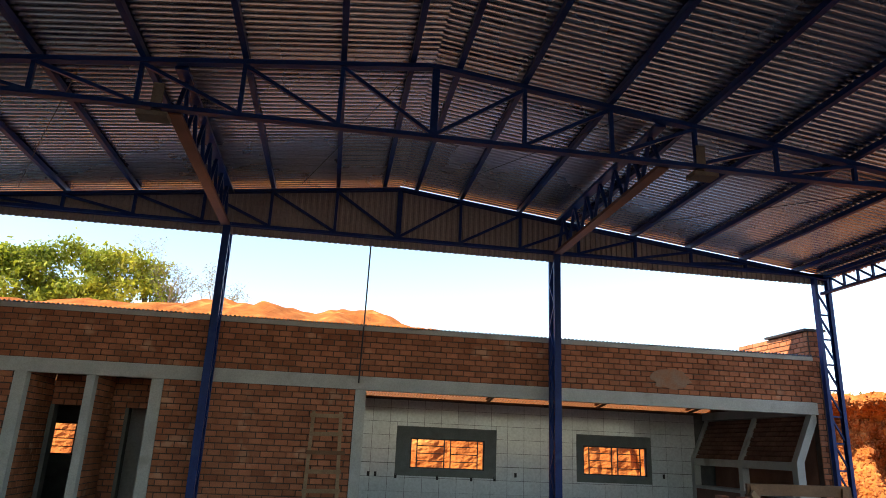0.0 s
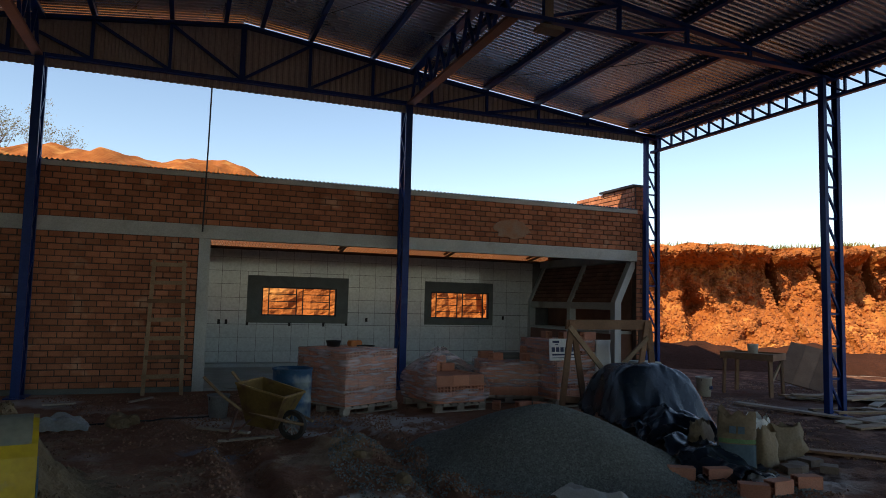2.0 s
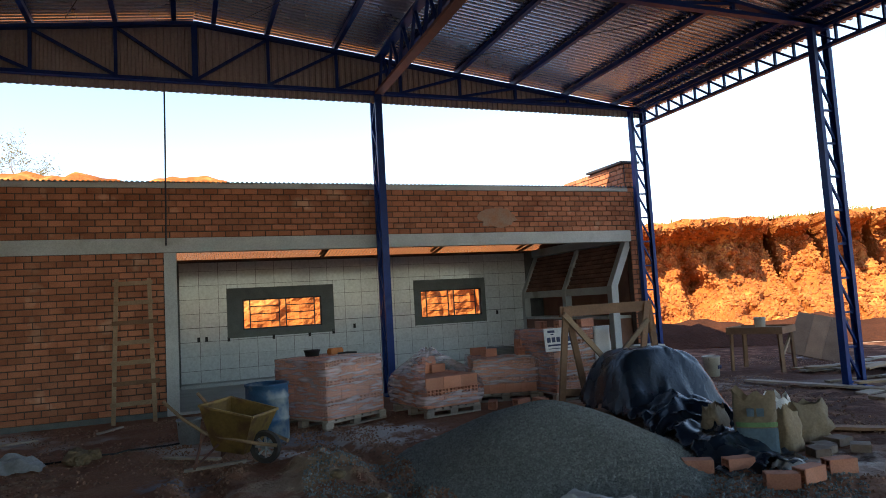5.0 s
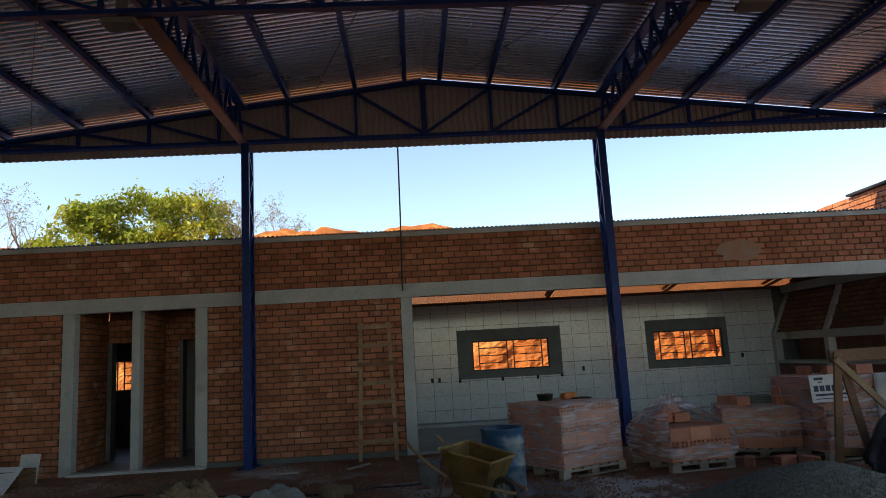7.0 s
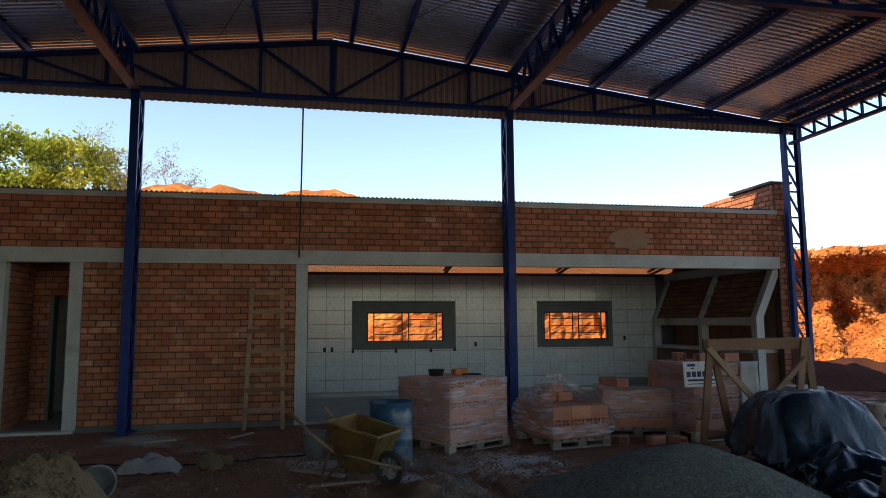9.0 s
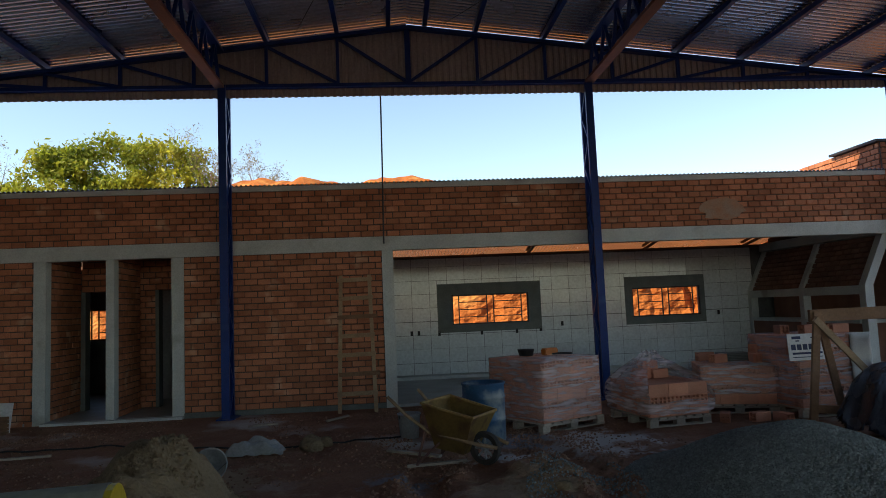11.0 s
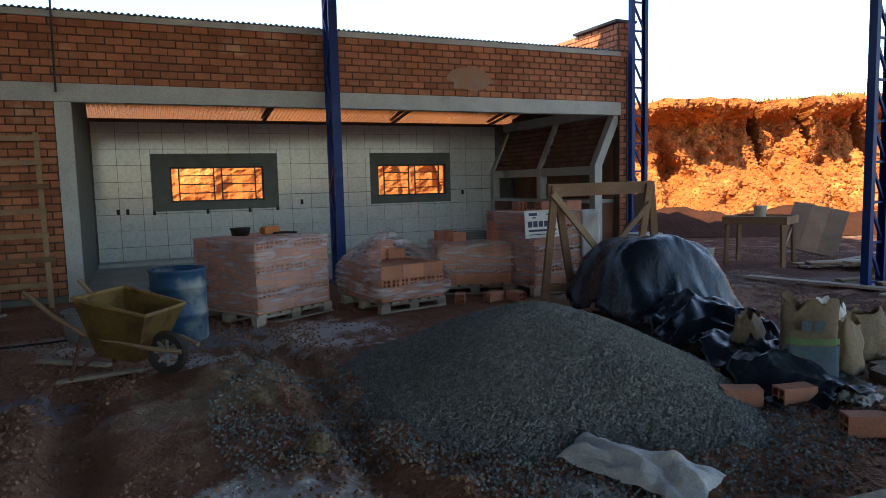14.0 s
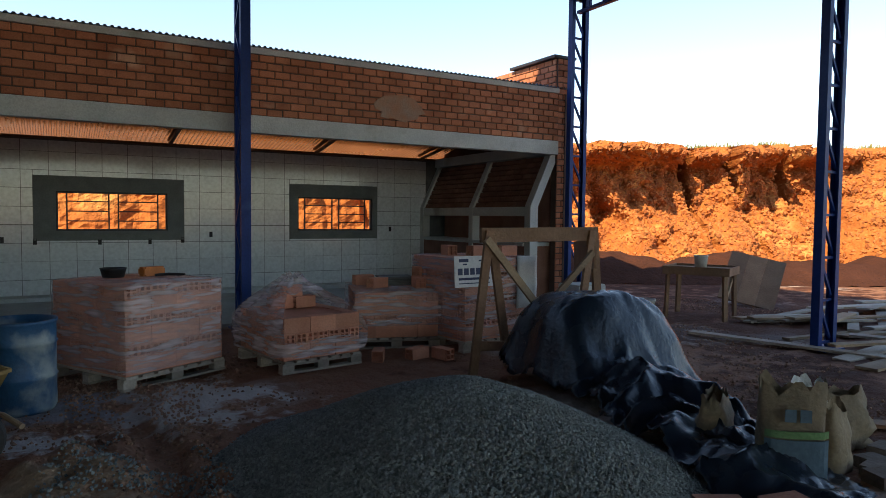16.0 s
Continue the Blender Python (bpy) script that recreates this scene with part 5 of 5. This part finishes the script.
# ---- pallet with a window frame lying on it ----
fp = thing("pallet", "weathered wooden pallet lying flat on the earth", "pallet", pose(4.74, 4.53, .0, 0, 0, 84))
pallet_parts(fp, 1.02, 1.02, 9, h=.11)
for y in (-.525, .525):
    bm = bmesh.new()
    box(bm, -.51, .51, y - .012, y + .012, .0, .105)
    part("side_board", bm, PALEWOOD, fp)
bm = bmesh.new()
bar(bm, (.36, .06, .118), (-.12, .20, .118), .05, .014)
part("loose_lath", bm, PALEWOOD, fp, "pale lath lying across the slats")
wf = thing("window_frame", "new wooden window frame with a pane lying on the pallet", "window frame", pose(5.18, 4.40, .128, 0, 0, -24))
for p in ((-.34, .34, -.25, -.19), (-.34, .34, .19, .25), (-.34, -.28, -.19, .19), (.28, .34, -.19, .19)):
    bm = bmesh.new()
    box(bm, *p, 0, .07)
    part("frame", bm, WOOD, wf)
bm = bmesh.new()
box(bm, -.28, .28, -.19, .19, .03, .036)
part("pane", bm, TILE, wf, "pale reflecting pane")

# ---- wheelbarrow ----
wb = thing("wheelbarrow", "battered yellow wheelbarrow crusted with mortar", "wheelbarrow", pose(1.80, 9.06, 0, 0, 0, -34))
bm = bmesh.new()
lo = [(-.14, -.18, .17), (.17, -.16, .12), (.17, .16, .12), (-.14, .18, .17)]
hi = [(-.22, -.30, .63), (.34, -.27, .50), (.34, .27, .50), (-.22, .30, .63)]
L, Hh = [bm.verts.new(p) for p in lo], [bm.verts.new(p) for p in hi]
bm.faces.new(L)
for i in range(4):
    bm.faces.new((L[i], L[(i + 1) % 4], Hh[(i + 1) % 4], Hh[i]))
bmesh.ops.solidify(bm, geom=bm.faces[:], thickness=.012)
part("tray", bm, BARROWPAINT, wb, "dented yellow steel tray")
bm = bmesh.new()
for i in range(4):
    bar(bm, hi[i], hi[(i + 1) % 4], .022, .022)
part("rim", bm, BARROWPAINT, wb)
for s in (-1, 1):
    bm = bmesh.new()
    tube(bm, [(-.62, s * .30, .68), (-.42, s * .27, .50), (-.2, s * .2, .33), (.34, s * .2, .24), (.52, s * .12, .20)], [.018] * 5, 8)
    part("handle", bm, WOOD, wb)
    bm = bmesh.new()
    tube(bm, [(-.24, s * .2, .34), (-.32, s * .25, .0)], [.014] * 2, 8)
    tube(bm, [(-.05, s * .18, .26), (-.32, s * .25, .01)], [.012] * 2, 8)
    part("leg", bm, RUST, wb)
wh = bmesh.new()
W = pose(.33, 0, .165, 90, 0, 0)
lathe(wh, [(.11, -.035), (.155, -.038), (.168, 0), (.155, .038), (.11, .035), (.11, -.035)], 26, W)
tyre = part("wheel", wh, RUBBER, wb, "black rubber tyre")
bm = bmesh.new()
lathe(bm, [(.022, -.05), (.022, .05)], 12, W)
for k in range(8):
    a = k * math.tau / 8
    c = W @ Vector((0, 0, 0))
    bar(bm, c, c + Vector((math.cos(a) * .112, 0, math.sin(a) * .112)), .02, .012, (0, 1, 0))
part("rim", bm, GREYPAIL, tyre, "pale spoked rim")

# ---- drum, pails ----
dr = thing("drum", "open blue plastic drum streaked with cement", "drum", pose(2.24, 10.12, -.01))
bm = bmesh.new()
lathe(bm, [(.001, 0), (.235, 0), (.25, .03), (.25, .25), (.262, .265), (.25, .28), (.25, .5), (.262, .515), (.25, .53), (.25, .65), (.262, .665), (.262, .685), (.24, .685), (.238, .04), (.001, .04)], 32)
part("body", bm, BLUEDRUM, dr, smooth=True)
bm = bmesh.new()
lathe(bm, [(.001, .52), (.236, .52)], 24)
part("water", bm, DARKSTEEL, dr)
for x, y, r, h, mt, lb in ((1.36, 10.55, .14, .30, GREYPAIL, "grey cement-stained pail on the earth"), (9.78, 11.0, .145, .34, WHITEPAIL, "white plastic pail with dark print"), (-.66, 9.0, .15, .3, GREYPAIL, "tipped pale pail beside the sand")):
    tip = lb.startswith("tipped")
    t = thing("pail", lb, "pail", pose(x, y, .15 if tip else -.005, 82 if tip else 0, 0, 20), group="pails")
    bm = bmesh.new()
    lathe(bm, [(.001, 0), (r * .82, 0), (r * .98, h * .93), (r * 1.05, h * .94), (r * 1.05, h), (r * .95, h), (r * .78, .02), (.001, .02)], 24)
    part("body", bm, mt, t, smooth=True)
    if mt is WHITEPAIL:
        for k in (-.03, .03):
            bm = bmesh.new()
            box(bm, k - .02, k + .02, -r - .004, -r + .012, .13, .19)
            part("print", bm, NAVY, t)
    bm = bmesh.new()
    tube(bm, [(r * math.cos(a), -.03, h * .93 - r * .75 * math.sin(a)) for a in [k * math.pi / 10 for k in range(11)]] if not tip else [(-r, 0, h), (0, -.1, h + .08), (r, 0, h)], [.004] * (11 if not tip else 3), 6)
    part("wire_handle", bm, DARKSTEEL, t)
for a, b in (((1.1, 9.75), (1.65, 9.3)), ((-.9, 12.0), (-.5, 12.1)), ((.2, 12.1), (.5, 12.3)), ((-3.6, 10.4), (-2.9, 10.6)), ((-3.9, 9.6), (-3.4, 9.75)), ((1.3, 9.1), (1.9, 9.0))):
    bm = bmesh.new()
    bar(bm, (*a, .02 + ground_z(*a)), (*b, .02 + ground_z(*b)), .06, .025)
    solid("offcut", bm, PALEWOOD, "short timber offcut on the earth", "offcut", group="offcuts")

# ---- ladder on the wall ----
ld = thing("ladder", "rough timber ladder leaning on the brick wall", "ladder")
for x0, x1 in ((.33, .38), (.90, .84)):
    bm = bmesh.new()
    bar(bm, (x0, 12.88, -.02), (x1, 13.17, 2.16), .03, .06, (1, 0, 0))
    part("stile", bm, WOOD, ld)
for k in range(7):
    z = .28 + k * .30
    f = (z + .02) / 2.18
    bm = bmesh.new()
    y = 12.88 + .29 * f - .04
    bar(bm, (.29 + .04 * f + .03 * (k % 2), y, z), (.94 - .05 * f + .05 * (k % 3 == 1), y, z + .01), .022, .065)
    part("rung", bm, DARKWOOD if k % 3 == 1 else WOOD, ld)

# ---- table, leaning box, timber ----
tb = thing("work_table", "rough timber work table with crossed braces", "table", pose(10.9, 10.95, 0.03, 0, 0, 26))
for i in range(5):
    bm = bmesh.new()
    box(bm, -.36, .36, -.45 + .18 * i, -.45 + .18 * i + .174, .69, .72)
    part("board", bm, DARKWOOD, tb)
for p in ((-.36, .36, -.47, -.452), (-.36, .36, .452, .47), (-.38, -.362, -.47, .47), (.362, .38, -.47, .47)):
    bm = bmesh.new()
    box(bm, *p, .63, .75)
    part("apron", bm, DARKWOOD, tb)
for x in (-.32, .32):
    for y in (-.40, .40):
        bm = bmesh.new()
        bar(bm, (x * 1.05, y * 1.05, -.02), (x, y, .685), .07, .045)
        part("leg", bm, DARKWOOD, tb)
bm = bmesh.new()
bar(bm, (-.32, -.38, .15), (.32, -.38, .55), .03, .06)
part("brace", bm, WOOD, tb)
bm = bmesh.new()
lathe(bm, [(.001, 0), (.085, 0), (.10, .17), (.105, .18), (.095, .18), (.08, .01), (.001, .01)], 20)
solid("pail", bm, WHITEPAIL, "small white pail standing on the work table", "pail", m=pose(10.95, 11.0, .752), smooth=True)
bx = thing("leaning_boards", "plywood shutter tilted up on a timber prop", "shutter", pose(12.6, 11.4, 0, 0, 0, -58))
for i in range(3):
    bm = bmesh.new()
    box(bm, -.45 + .3 * i, -.155 + .3 * i, 0, .03, 0, 1.05, pose(0, 0, .06, -42, 12, 0))
    part("board", bm, DARKWOOD, bx)
bm = bmesh.new()
bar(bm, (.30, .68, .76), (.40, .95, -.02), .06, .04)
part("prop", bm, WOOD, bx)
bm = bmesh.new()
bar(bm, (-.15, .66, .80), (-.2, .95, -.02), .06, .04)
part("prop", bm, WOOD, bx)
rp = random.Random(8)
for i in range(46):
    x, y = rp.uniform(10.2, 15.5), rp.uniform(7.4, 10.4)
    if y > 9.3 and x < 11.4:
        x += 1.6
    l, r, z = rp.uniform(.6, 2.6), rp.gauss(-12, 22), .02 + .035 * rp.randrange(0, 4)
    bm = bmesh.new()
    w = rp.uniform(.05, .11)
    box(bm, -l / 2, l / 2, -w, w, -.014, .014)
    solid("plank", bm, rp.choice((PALEWOOD, PALEWOOD, WOOD)), "grey weathered plank in a scattered timber pile", "plank", m=pose(x, y, z, rp.uniform(-3, 3), rp.uniform(-1, 1), r), group="scattered planks")
for a, b, w in (((9.55, 10.0), (10.35, 7.0), .16), ((9.2, 10.7), (8.2, 12.1), .12), ((7.3, 6.95), (8.6, 5.6), .14)):
    bm = bmesh.new()
    bar(bm, (*a, .03), (*b, .03), w, .03)
    solid("plank", bm, PALEWOOD if w > .15 else DARKWOOD, "long plank laid along the edge of the slab", "plank", group="scattered planks")

# ---- mixer housing ----
mx = thing("concrete_mixer", "yellow concrete mixer housing caked with grey cement", "mixer", pose(-.07, 4.1, .0, 0, 0, 10))
prof = [(-.20, .42), (-.20, .88)] + [(-.20 * math.cos(a), .88 + .22 * math.sin(a)) for a in [k * math.pi / 14 for k in range(1, 14)]] + [(.20, .88), (.20, .42)]


def shell(bm, pr, x0, x1, capped=True):
    a, b = [bm.verts.new((x0, y, z)) for y, z in pr], [bm.verts.new((x1, y, z)) for y, z in pr]
    for i in range(len(pr) - 1):
        bm.faces.new((a[i], a[i + 1], b[i + 1], b[i]))
    if capped:
        bm.faces.new(a[::-1])
        bm.faces.new(b)


bm = bmesh.new()
shell(bm, prof, .0, .45)
part("housing", bm, YELLOW, mx, "scuffed yellow sheet housing")
bm = bmesh.new()
shell(bm, [(y * 1.015, .88 + (z - .88) * 1.015) for y, z in prof[4:13]], .01, .43, False)
cap_ = part("cement_crust", bm, YELLOW_DUST, mx, "grey cement crust on the rounded top")
cap_.modifiers.new("thickness", "SOLIDIFY").thickness = .003
bm = bmesh.new()
box(bm, .452, .458, -.19, .19, .44, .90)
part("side_panel", bm, BLUEDRUM, mx, "blue-grey side panel")
for x in (.04, .4):
    for y in (-.17, .17):
        bm = bmesh.new()
        box(bm, x - .025, x + .025, y - .025, y + .025, -.04, .42)
        part("leg", bm, YELLOW, mx)

# ---- slabs by the wall ----
for k, (x, y, w, h) in enumerate(((-5.25, 12.32, .5, .24), (-4.72, 12.36, .55, .26))):
    t = thing("board_stack", "low stack of dark boards on the earth by the brick wall", "boards", pose(x, y, 0, 0, 0, 4 - 8 * k), group="board stacks")
    for i in range(5):
        bm = bmesh.new()
        box(bm, -w / 2, w / 2, -.2 + .02 * (i % 2), .2, i * h / 5, (i + .85) * h / 5)
        part("board", bm, DARKWOOD, t)
for x, y, w, h, r, ln, mt, lb in ((-5.15, 11.72, .40, .54, 5, -56, WHITE, "pale tile slab leaning on a stack of boards"), (-4.68, 11.82, .38, .54, -8, -53, WHITE, "pale tile slab leaning on a stack of boards"),
                                  (-5.24, 12.66, .22, .42, 3, -14, WHITE, "white board propped behind the slabs"), (-4.66, 12.70, .30, .44, -4, -12, WHITE, "white board propped behind the slabs"), (-5.62, 12.4, .34, .6, 2, -30, DARKWOOD, "brown board leaning on the brick wall")):
    bm = bmesh.new()
    box(bm, -w / 2, w / 2, 0, .016, 0, h)
    solid("leaning_slab", bm, mt, lb, "slab", m=pose(x, y, -.01, ln, 0, r), group="leaning slabs")

# ---- hose ----
bm = bmesh.new()
pts = []
for k in range(40):
    f = k / 39
    if f < .65:
        a = 2.4 - 3.9 * f / .65
        x, y = .75 + .40 * math.cos(a), 5.0 + .28 * math.sin(a)
    else:
        g = (f - .65) / .35
        x, y = .78 - 1.2 * g, 4.72 + .07 * math.sin(4 * g)
    pts.append((x, y, max(sand_z(x, y), ground_z(x, y)) + .012))
tube(bm, pts, [.009] * 40, 7)
solid("hose", bm, PAPER, "thin pale hose lying over the sand", "hose", smooth=True)
bm = bmesh.new()
pts = []
for k in range(40):
    f = k / 39
    x, y = -4 + 5.4 * f, 10.9 - .5 * f + .2 * math.sin(7 * f)
    pts.append((x, y, ground_z(x, y) + .012))
tube(bm, pts, [.011] * 40, 7)
solid("cable", bm, DARK, "black cable trailing over the earth", "cable", smooth=True)
for x, y, s in ((2.72, 6.8, .075), (1.36, 4.95, .06), (3.05, 5.1, .05), (.2, 10.2, .14), (.35, 10.35, .09), (3.25, 5.5, .06), (2.55, 7.7, .06)):
    bm = bmesh.new()
    bmesh.ops.create_icosphere(bm, subdivisions=2, radius=s)
    for v in bm.verts:
        v.co *= 1 + .45 * N(v.co.x + x, v.co.y + y, v.co.z, 9)
        v.co.z *= .75
    solid("stone", bm, SAND, "pale lump of broken mortar on the earth", "stone", m=pose(x, y, ground_z(x, y) + s * .35), group="mortar lumps")
